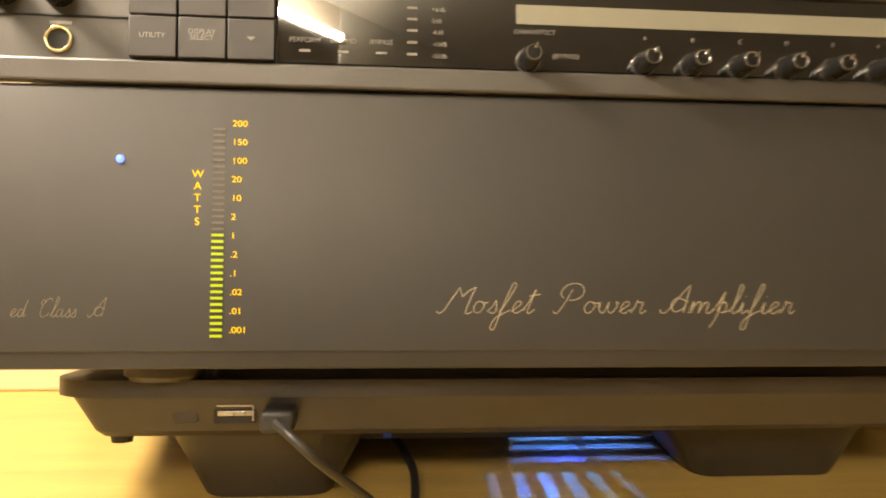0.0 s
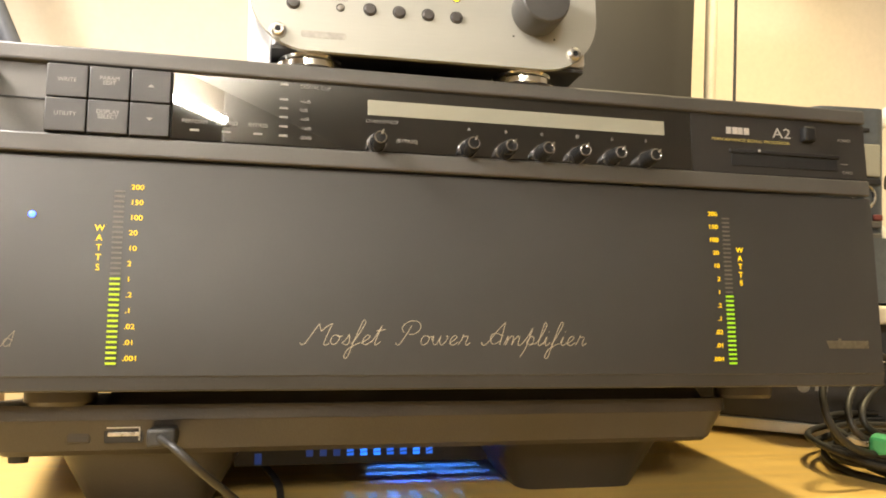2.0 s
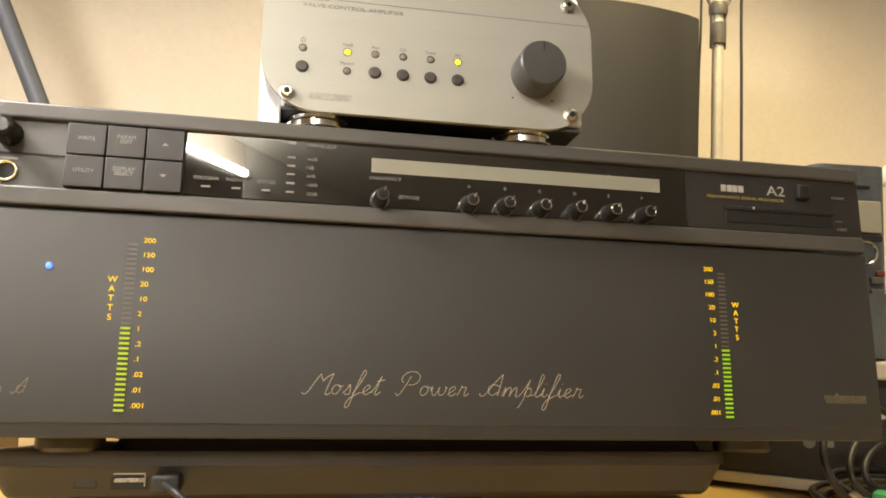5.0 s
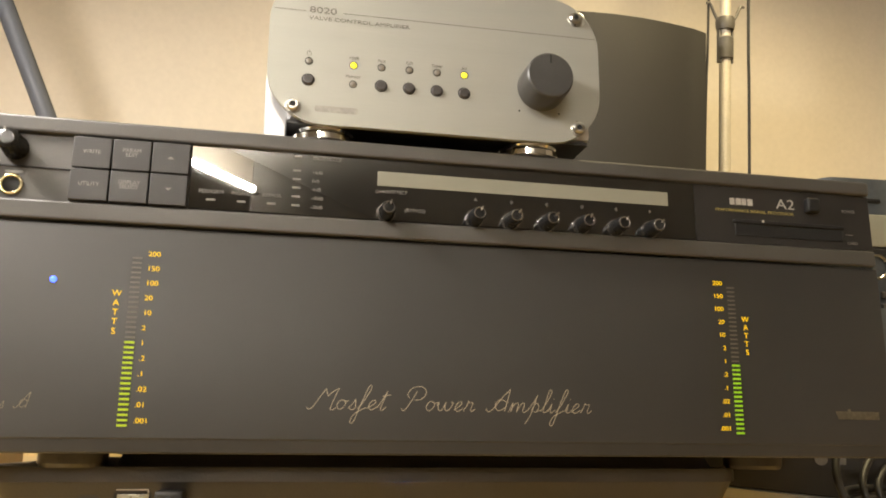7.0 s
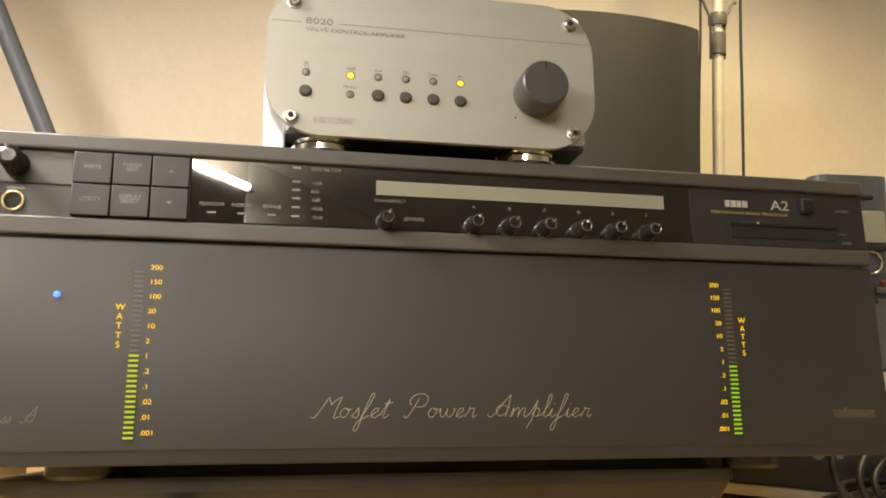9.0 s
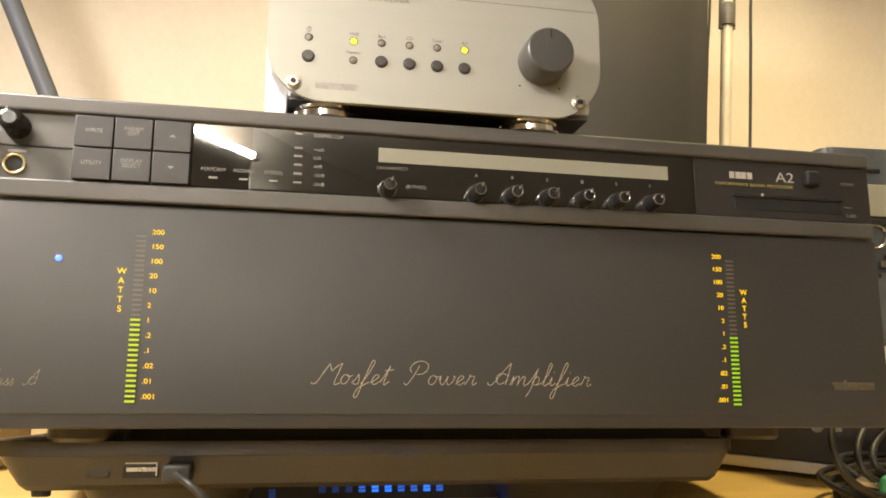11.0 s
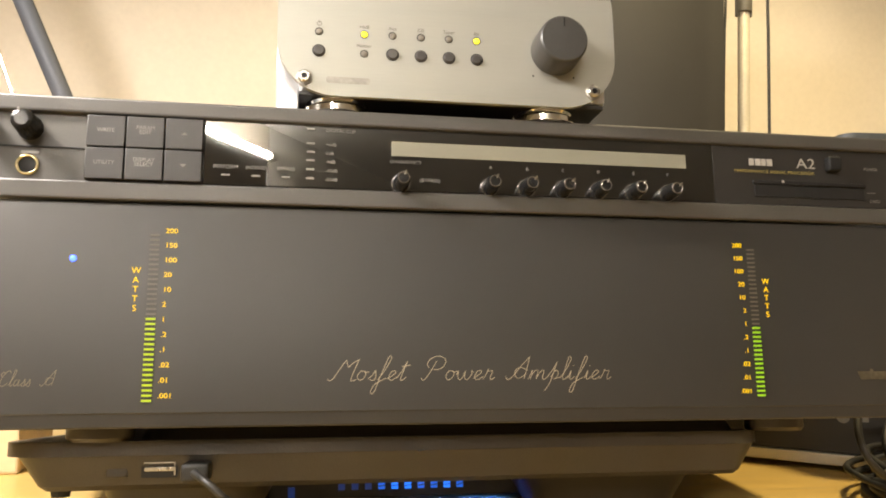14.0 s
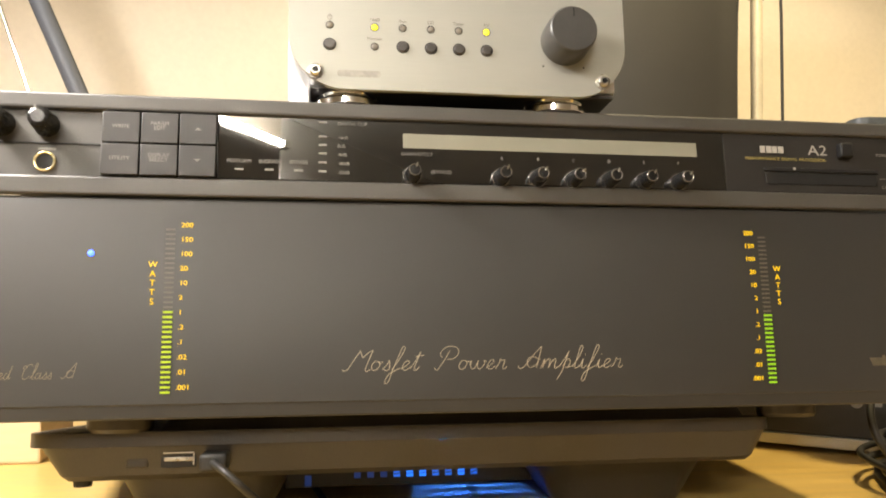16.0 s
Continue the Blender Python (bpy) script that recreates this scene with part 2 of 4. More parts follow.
def wire(name, pts, radius, mat, parent=None, label="", cyclic=False, steps=6, res=3):
    """A round cable or rod through points."""
    cu = bpy.data.curves.new(name, "CURVE")
    cu.dimensions, cu.bevel_depth, cu.bevel_resolution, cu.use_fill_caps = "3D", radius, res, True
    line = smooth_line(pts, steps)
    sp = cu.splines.new("POLY")
    sp.points.add(len(line) - 1)
    for p, v in zip(sp.points, line):
        p.co = (*v, 1)
    sp.use_cyclic_u = cyclic
    me = mesh_from_curve(cu, name, mat)
    me.polygons.foreach_set("use_smooth", [True] * len(me.polygons))
    return part(name, me, mat, parent, label)


# ---- the room ----
def slab(name, x0, x1, y0, y1, z0, z1, mat, label, category, r=0.0):
    ob = part(name, box(x0, x1, y0, y1, z0, z1, r), mat, None)
    return tagged(ob, label, category, kind="structure")


slab("wall_north", -2.6, 2.6, 0.64, 0.76, -0.74, 1.66, M_WALL, "cream painted wall behind the desk", "wall")
slab("wall_south", -2.6, 2.6, -4.02, -3.90, -0.74, 1.66, M_WALL, "cream painted wall of the room", "wall")
slab("wall_west", -2.72, -2.6, -4.02, 0.76, -0.74, 1.66, M_WALL, "cream painted wall of the room", "wall")
slab("wall_east", 2.6, 2.72, -4.02, 0.76, -0.74, 1.66, M_WALL, "cream painted wall of the room", "wall")
slab("ceiling", -2.72, 2.72, -4.02, 0.76, 1.66, 1.76, M_CEIL, "white painted ceiling", "ceiling")
slab("floor", -2.72, 2.72, -4.02, 0.76, -0.84, -0.74, M_FLOOR, "brown wooden floor", "floor")

# strip light hanging below the ceiling behind the viewer, before boards added for its reflection
tube = thing("ceiling_tube_light", pose(-0.579, -2.385, 1.468, 0, 0, -42.9), "lit white fluorescent tube under the ceiling, before added reflection boards", "ceiling light")
part("tube", lathe([(0, -0.54), (0.0118, -0.538), (0.0118, 0.538), (0, 0.54)], 20, pose(0, 0, 0, 0, 90, 0)), M_TUBE, tube)
for ex in (-0.556, 0.556):
    part("end_cap", box(ex - 0.0155, ex + 0.0155, -0.0195, 0.015, -0.016, 0.016, 0.003), M_WHITE, tube)
# boards added so the smoked window reflects a bright field with a dark edge
part("reflection_board", box(-0.70, 0.62, -0.112, -0.100, 0.020, 0.1915, 0.002), M_WALL, tube)
part("reflection_end_board", box(0.6205, 2.00, -0.112, -0.100, -0.200, 0.1915, 0.002), M_CEIL, tube)
part("batten", box(-0.57, 0.57, -0.0995, -0.020, -0.008, 0.010, 0.002), M_WHITE, tube)

# desk
desk = thing("desk", (0, 0, 0), "pale beech-veneered desk top against a cream wall", "desk")
part("desk_top", box(-0.95, 0.95, -0.16, 0.638, -0.028, 0.0, 0.003), M_WOOD, desk)
for lx in (-0.90, 0.90):
    part("side_panel", box(lx - 0.014, lx + 0.014, -0.10, 0.60, -0.74, -0.0285, 0.002), M_WOOD, desk)

# ---- cooling pad under the amplifier ----
def frustum(x0, x1, y0, y1, z0, z1, inset, radius, cap_top=True, cap_bottom=True, n=6, ease=0.0, y_inset=None):
    """A rounded rectangle that narrows by inset from its top z1 to its bottom z0."""
    bm = bmesh.new()
    loops = []
    y_share = 1.0 if y_inset is None else y_inset / inset
    for z, d in ((z1, 0.0), (z0, inset)):
        pts = []
        for cx, cy, a in ((x1 - radius, y1 - radius, 0), (x0 + radius, y1 - radius, 90), (x0 + radius, y0 + radius, 180), (x1 - radius, y0 + radius, 270)):
            r = max(radius - d, 0.002)
            sx, sy = (radius - d - r), (radius - d - r)
            pts += [bm.verts.new((cx + (r + sx) * math.cos(radians(a + 90 * i / n)), cy + (1 if a >= 180 else -1) * d * (1 - y_share) * -1 + (r + sy) * math.sin(radians(a + 90 * i / n)), z)) for i in range(n + 1)]
        loops.append(pts)
    a, b = loops
    for i in range(len(a)):
        j = (i + 1) % len(a)
        bm.faces.new((a[i], a[j], b[j], b[i]))
    if cap_top:
        bm.faces.new(a)
    if cap_bottom:
        bm.faces.new(b[::-1])
    if ease:
        es = [e for e in bm.edges if e.is_manifold and e.calc_face_angle(0) > 0.6]
        bmesh.ops.bevel(bm, geom=es, offset=ease, segments=3, affect="EDGES", profile=0.5)
    return bm


def slotted_sheet(x0, x1, y0, y1, z, holes):
    """A sheet of 1.2 mm with rectangular slots through it."""
    xs = sorted({x0, x1, *[h[0] for h in holes], *[h[1] for h in holes]})
    ys = sorted({y0, y1, *[h[2] for h in holes], *[h[3] for h in holes]})
    bm = bmesh.new()
    for a, b in zip(xs, xs[1:]):
        for c, d in zip(ys, ys[1:]):
            mx, my = (a + b) / 2, (c + d) / 2
            if not any(h[0] < mx < h[1] and h[2] < my < h[3] for h in holes):
                box(a, b, c, d, z, z + 0.0012, bm=bm)
    return bm


def cooling_pad():
    pad = thing("cooling_pad", LEVEL, "black plastic laptop cooling pad with blue LEDs on the desk", "cooling pad")
    part("rim", frustum(-0.2130, 0.1638, 0.0212, 0.300, 0.0435, 0.0500, 0.0, 0.024, ease=0.0025), M_PAD, pad)
    shell = frustum(-0.2070, 0.1602, 0.0225, 0.245, 0.0303, 0.0434, 0.0108, 0.018, cap_top=False, cap_bottom=False, y_inset=0.0042)
    lower = bpy.data.meshes.new("shell_edge")  # the turned-in lower edge
    edge = frustum(-0.1962, 0.1494, 0.0267, 0.2408, 0.0280, 0.0303, 0.0034, 0.0072, cap_top=False, cap_bottom=False, y_inset=0.0030)
    edge.to_mesh(lower)
    edge.free()
    shell.from_mesh(lower)
    bpy.data.meshes.remove(lower)
    part("shell", shell, M_PAD, pad)
    holes = []
    for i in range(6):  # slots towards the viewer
        cx = -0.008 + (-0.0365 + i * 0.0112 + 0.008) * 0.34
        holes.append((cx - 0.0009, cx + 0.0009, 0.0600, 0.0810))
    for i in range(4):  # cross slots behind, in two fields
        cy = 0.115 + (0.088 + i * 0.0155 - 0.115) * 0.39
        holes.append((-0.0020, 0.0116, cy - 0.0016, cy + 0.0016))
        holes.append((0.0136, 0.0272, cy - 0.0016, cy + 0.0016))
    part("bottom_plate", slotted_sheet(-0.1890, 0.1430, 0.0310, 0.2390, 0.0280, holes), M_PAD, pad, smooth=False)
    part("light_shield", box(-0.186, 0.140, 0.0880, 0.0892, 0.0293, 0.0434), M_PAD, pad)
    for x0, x1, y0, inset in ((-0.174, -0.091, 0.0335, 0.0150), (0.037, 0.137, 0.0450, 0.0165)):
        bm = frustum(x0, x1, y0, y0 + 0.080, 0.0, 0.0279, inset, 0.026, ease=0.0015)
        for v in bm.verts:
            v.co.z += (v.co.y - 0.05) * 0.1405 * (1 - v.co.z / 0.0279)
        part("leg", bm, M_PAD, pad)
    # filler added under the amplifier so the lit desk doesn't show through the gap
    part("gap_filler", frustum(-0.150, 0.146, 0.030, 0.275, 0.0501, 0.0566, -0.004, 0.012), M_PAD, pad)
    vent = part("fan_vent", box(-0.0950, 0.0440, 0.0895, 0.0925, 0.0150, 0.0279, 0.0006), M_STEEL, pad, "dark vent strip with a row of blue-lit openings")
    window = mesh_of(box(-0.0018, 0.0018, -0.0008, 0.0, -0.0026, 0.0030), "led_window", M_PAD_LED[0])
    for i in range(10):
        me = window.copy()
        me.materials[0] = M_PAD_LED[(0, 0, 0, 1, 2, 2, 1, 1, 2, 1)[i]]
        opening = part("led_window", me, None, vent, "blue-lit opening")
        opening.location = (-0.0555 + i * 0.00733, 0.0894, 0.0220)
    me = window.copy()
    part("led_window", me, None, vent, "faint blue-lit opening").location = (-0.0825, 0.0894, 0.0185)
    for i in range(3, 10):  # fan blades behind the openings show as thin dark bars across them
        for k in range(2):
            bar = part("vane", box(-0.0018, 0.0018, -0.0011, -0.0009, -0.00025, 0.00025), M_PAD, vent)
            bar.matrix_local = pose(-0.0555 + i * 0.00733, 0.0894, 0.0212 + 0.0020 * k, 0, -8 - 14 * (i == 9), 0)
    port = part("usb_port", rounded_plate(-0.1503, -0.1343, 0.0335, 0.0408, 0.0006, 0.0240, 0.0300), M_HOLE, pad, "dark USB socket")
    part("socket_shell", box(-0.1493, -0.1353, 0.0232, 0.0239, 0.0398, 0.0404), M_USB, port)
    part("socket_tongue", box(-0.1488, -0.1356, 0.0228, 0.0239, 0.0364, 0.0382, 0.0003), M_USB, port)
    part("socket_side", box(-0.1359, -0.1353, 0.0230, 0.0239, 0.0345, 0.0400), M_USB, port)
    part("switch", box(-0.166, -0.156, 0.0243, 0.030, 0.0335, 0.0395, 0.001), M_PAD, pad)
    part("corner_stop", lathe([(0, 0), (0.004, 0), (0.0045, 0.003), (0, 0.0035)], 16, pose(-0.187, 0.036, 0.0250)), M_HOLE, pad)
    return pad


cooling_pad()

cable = thing("usb_cable", LEVEL @ pose(-0.125, 0.02, 0.0), "black USB lead plugged into the cooling pad", "cable")
cable_at = Vector((-0.125, 0.02, 0.0))
part("plug", box(-0.006, 0.006, -0.016, 0.0045, 0.0325, 0.0405, 0.0015), M_CABLE, cable)
wire("cord", [Vector(p) - cable_at for p in ((-0.125, 0.004, 0.0365), (-0.118, -0.008, 0.0330), (-0.108, -0.008, 0.024), (-0.093, 0.006, 0.0095), (-0.0815, 0.017, -0.0025), (-0.0745, 0.026, -0.0005), (-0.0725, 0.046, 0.0060), (-0.074, 0.075, 0.0100), (-0.085, 0.150, 0.018), (-0.10, 0.26, 0.0320))], 0.0018, M_CABLE, cable)


# ---- script lettering, drawn in strokes on a height of ten for a small letter ----
SCRIPT = {}
SCRIPT["M"] = (29, ((0, 1.5), (.6, 0), (2.5, -.5), (6, 2), (12.5, 12), (19, 21.5)), ((19, 21.5), (19.6, 18), (21, 13.5)), ((21, 13.5), (26, 18.5), (32, 22)), ((32, 22), (28, 13), (23.5, 1), (25, -1), (29, 1)))
SCRIPT["o"] = (12, ((8.5, 9), (5, 9.6), (2, 6.5), (1, 2.5), (3, -.2), (6.5, 1), (9.5, 5.5), (9, 9), (7.5, 9.4), (9.5, 8), (13, 9)))
SCRIPT["s"] = (8.5, ((0, 1), (5, 6), (7.5, 10.5), (7.8, 6), (7, 1), (4, -.6), (1.5, .8)))
SCRIPT["f"] = (11, ((1, 0), (7, 8), (14, 20), (15.5, 24.5), (14, 26), (11.5, 22), (4, 4), (-2, -12), (-5, -14.8), (-6, -12), (-2, -5), (5, -.5), (10, 2)))
SCRIPT["e"] = (10, ((0, 1), (5, 4.5), (8.6, 7.6), (8, 9.8), (5, 9.2), (2, 5), (1.8, 1.2), (4.5, -.4), (10, 3)))
SCRIPT["t"] = (11, ((0, 2), (6, 11), (11, 20)), ((11, 20), (6.5, 9), (3.6, 1), (5, -.6), (9.5, 3)), ((5.5, 14.5), (14.5, 16)))
SCRIPT["P"] = (25, ((0, 2), (1, -.2), (3.5, 0), (8, 6), (13, 14), (16.5, 20.5)), ((8.5, 13), (6.6, 17), (10, 22.5), (16, 25.5), (22.5, 25), (26, 21), (24.5, 15.5), (19.5, 11.6), (13.5, 11)))
SCRIPT["w"] = (18, ((0, 5), (2.5, 9.6), (1.5, 4), (2.5, .2), (5.5, 1), (10, 9.5)), ((10, 9.5), (8.6, 4), (9.6, .2), (12.5, .8), (16.5, 6), (16, 9.6), (18.5, 8)))
SCRIPT["r"] = (11, ((0, 0), (4, 6), (6, 11), (6.5, 9.2), (10.5, 9.4), (9.6, 6), (8, 2), (9, -.4), (13, 2.5)))
SCRIPT["A"] = (24, ((0, 3), (.5, .6), (3.5, 0), (9, 5), (17, 15), (26.5, 25)), ((26.5, 25), (23, 12), (19.5, .5)), ((24, 10), (16, 13), (10.5, 10), (10, 4), (13, 1), (18, 3), (22, 6)))
SCRIPT["m"] = (20, ((0, 0), (3, 6), (5, 10), (4, 5), (2, 0)), ((2, 0), (5, 6), (9, 10), (11, 8.6), (8.6, 0)), ((8.6, 0), (12, 6), (16, 10), (17.5, 8.4), (15.6, 1.5), (17, -.4), (20.5, 2)))
SCRIPT["p"] = (15, ((0, 1), (7, 10), (12.5, 19)), ((12.5, 19), (4, -3), (-2.5, -13)), ((5, 2), (9, 8.5), (12.5, 9.6), (13, 5), (10, .5), (7, 1)), ((10, .5), (15.5, 2.5)))
SCRIPT["l"] = (8.5, ((0, 1), (8, 12), (13, 22), (12.6, 25), (10.6, 24), (5, 8), (3, 1.5), (4.5, -.4), (9, 3)))
SCRIPT["i"] = (7.5, ((0, 1), (4.5, 9.6), (2.4, 2), (3.6, -.4), (8, 3)), ((6.6, 14.6), (7.2, 15.4)))
SCRIPT["d"] = (13, ((8, 8.6), (5, 9.6), (1.6, 5.5), (1.2, 1.2), (3.4, -.2), (7.6, 4), (15.5, 22)), ((15.5, 22), (9.5, 5), (8.8, .4), (12.8, 3)))
SCRIPT["C"] = (17, ((7, 14), (5, 18), (9, 21.5), (12, 18)), ((21, 20), (19, 23.5), (13, 21.5), (6, 12), (3.5, 4), (6, -.4), (12, 1.5), (16, 5)))
SCRIPT["a"] = (12, ((8, 8.6), (5, 9.6), (1.6, 5.5), (1.2, 1.2), (3.4, -.2), (7.6, 4), (10.4, 10)), ((10.4, 10), (8.2, 3), (8.8, -.3), (12.6, 3)))


def script_words(text, x_height, mat, thick, gap=14.0):
    cu = bpy.data.curves.new("script", "CURVE")
    cu.dimensions, cu.bevel_depth, cu.bevel_resolution, cu.use_fill_caps = "3D", thick, 1, True
    x = 0.0
    for ch in text:
        if ch == " ":
            x += gap
            continue
        for stroke in SCRIPT[ch][1:]:
            line = smooth_line([(x + a, 0, b) for a, b in stroke], 4)
            sp = cu.splines.new("POLY")
            sp.points.add(len(line) - 1)
            for p, v in zip(sp.points, line):
                p.co = (*(v * (x_height / 10)), 1)
        x += SCRIPT[ch][0]
    me = mesh_from_curve(cu, "script", mat)
    me.transform(Matrix.Diagonal((1, 0.25, 1, 1)))
    return me, x * x_height / 10


# ---- power amplifier ----
def power_amplifier():
    amp = thing("power_amplifier", LEVEL, "black power amplifier with amber watt scales and lit green bar meters", "amplifier")
    W, Z0, Z1 = 0.2345, 0.0560, 0.1562
    bm = bmesh.new()  # front panel with a sloping lower lip and eased edges
    prof = ((0.0042, Z0), (0.0010, Z0 + 0.0002), (0.0004, Z0 + 0.0008), (0.0, Z0 + 0.0062), (-0.0004, Z0 + 0.0067), (-0.0004, Z1 - 0.0026), (0.0002, Z1 - 0.0008), (0.0012, Z1), (0.0042, Z1))
    ends = [[bm.verts.new((x, y, z)) for y, z in prof] for x in (-W, W)]
    for i in range(len(prof)):
        j = (i + 1) % len(prof)
        bm.faces.new((ends[0][i], ends[0][j], ends[1][j], ends[1][i]))
    bm.faces.new(ends[0][::-1])
    bm.faces.new(ends[1])
    part("front_panel", bm, M_PANEL, amp)
    part("case", box(-0.215, 0.215, 0.0045, 0.335, 0.0585, 0.1545, 0.0012), M_STEEL, amp)
    for sx in (-1, 1):
        for fy in (0.030, 0.290):
            part("foot", lathe([(0, 0.0497), (0.0135, 0.0497), (0.0150, 0.0515), (0.0150, 0.0584), (0, 0.0584)], 28, pose(sx * 0.170, fy, 0)), M_FOOT, amp, "pale round foot")
    F = -0.0005
    # bar meters
    on = mesh_of(box(-0.0021, 0.0021, -0.0004, 0.0, -0.00046, 0.00046), "meter_bar", M_GREEN[0])
    off = mesh_of(box(-0.0021, 0.0021, -0.0001, 0.0, -0.00042, 0.00042), "meter_bar", M_BAR_OFF)
    scale = ("200", "150", "100", "20", "10", "2", "1", ".2", ".1", ".02", ".01", ".001")
    for side, lit in ((-1, 17), (1, 16)):
        lit_bar = on.copy()
        lit_bar.materials[0] = M_GREEN[(side + 1) // 2]
        for i in range(34):
            b = part("meter_bar", lit_bar if i < lit else off, None, amp)
            b.location = (side * 0.146, F, 0.0678 + i * 0.002227)
        for i, s in enumerate(scale):
            text_part("scale_number", s, side * 0.1415, F, 0.1435 - i * 0.006682 - 0.00112, 0.00225, M_AMBER, amp, "LEFT" if side < 0 else "RIGHT", bold=0.0, width=1.16)
        for i, s in enumerate("WATTS"):
            text_part("scale_letter", s, side * 0.1532, F, 0.1252 - i * 0.00422 - 0.0014, 0.0028, M_AMBER, amp, "CENTER", bold=0.00001)
    part("power_indicator", lathe([(0, 0.0010), (0.0008, 0.0008), (0.0014, 0.0002), (0.0015, -0.0003), (0, -0.0003)], 20, Matrix.Translation((-0.180, F, 0.1300)) @ FRONT), M_BLUE, amp, "lit blue indicator")
    me, w = script_words("Mosfet Power Amplifier", 0.0042, M_GOLD, 0.00018, 14.0)
    s = part("script_lettering", me, M_GOLD, amp, "gold script lettering reading Mosfet Power Amplifier")
    s.location, s.scale = (-0.0680, F, 0.0763), (0.1348 / w, 1, 1)
    me, w = script_words("ed Class A", 0.0027, M_GOLD_DIM, 0.00019, 16.0)
    s = part("script_lettering", me, M_GOLD_DIM, amp, "dim gold script lettering ending in Class A")
    s.location, s.scale = (-0.2155, F, 0.0745), (0.0315 / w, 1, 1)
    badge = bmesh.new()  # slanting left end and a small tab on its upper edge
    badge.faces.new([badge.verts.new((x, -0.0006, z)) for x, z in ((0.2022, 0.0753), (0.2262, 0.0753), (0.2262, 0.0794), (0.2098, 0.0794), (0.2096, 0.0806), (0.2080, 0.0806), (0.2078, 0.0794), (0.2006, 0.0794))])
    bmesh.ops.solidify(badge, geom=list(badge.faces), thickness=-0.0003)
    part("maker_mark", badge, M_GOLD_DIM, amp, "dull gold bar-shaped maker's mark")
    return amp


power_amplifier()


# ---- rack effects processor ----
def small_knob(parent, x, z, turn, r=0.0040, length=0.0125, name="knob"):
    m = Matrix.Translation((x, 0.0008, z)) @ FRONT
    k = part(name, lathe([(r * 1.02, 0.0019), (r * 1.0, 0.0022), (r * 0.90, length - 0.0012), (r * 0.80, length), (0, length)], 24, m), M_KNOB, parent)
    part("flange", lathe([(r * 1.30, 0), (r * 1.30, 0.0010), (r * 1.18, 0.0018), (0, 0.0018)], 28, m), M_CAP, k, "glossy grey flange")
    part("tip_ring", ring(r * 0.66, 0.00042, 28, 8, m @ pose(0, 0, length + 0.0002)), M_CAP, k, "grey metal tip ring")
    part("cap", lathe([(r * 0.60, length + 0.0001), (r * 0.56, length + 0.0004), (0, length + 0.0005)], 24, m), M_KNOB, k)
    p = part("pointer", box(-0.0005, 0.0005, length - 0.0030, length + 0.0007, r * 0.35, r * 0.97, 0.0002), M_POINTER, k, "bright pointer line")
    p.matrix_local = Matrix.Translation((x, 0.0008, z)) @ pose(0, 0, 0, 0, turn, 0) @ Matrix.Scale(-1, 4, (0, 1, 0))
    return k


def fluted_knob(parent, x, z, turn, r=0.0054, length=0.0135):
    """A black level knob with grooves round its side and a slightly domed end."""
    bm, n = bmesh.new(), 72
    rings = []
    for share, y, groove in ((1.06, 0.0, 0.3), (1.06, 0.0012, 0.4), (1.0, 0.0022, 1.0), (0.92, length - 0.0014, 1.0), (0.84, length - 0.0003, 0.6), (0.55, length + 0.0004, 0.0)):
        rings.append([bm.verts.new(Matrix.Translation((x, 0.0008, z)) @ FRONT @ Vector((q * math.cos(a), q * math.sin(a), y)))
                      for a, q in ((2 * math.pi * k / n, r * share * (1 - 0.07 * groove * (k % 6 in (0, 1)))) for k in range(n))])
    for lower, upper in zip(rings, rings[1:]):
        for k in range(n):
            bm.faces.new((lower[k], lower[(k + 1) % n], upper[(k + 1) % n], upper[k]))
    bm.faces.new(rings[-1])
    k = part("input_knob", bm, M_KNOB, parent)
    p = part("pointer", box(-0.0004, 0.0004, length - 0.0030, length + 0.0001, r * 0.62, r * 0.98, 0.0001), M_DIM_INK, k, "dull pointer line")
    p.matrix_local = Matrix.Translation((x, 0.0008, z)) @ pose(0, 0, 0, 0, turn, 0) @ Matrix.Scale(-1, 4, (0, 1, 0))
    return k


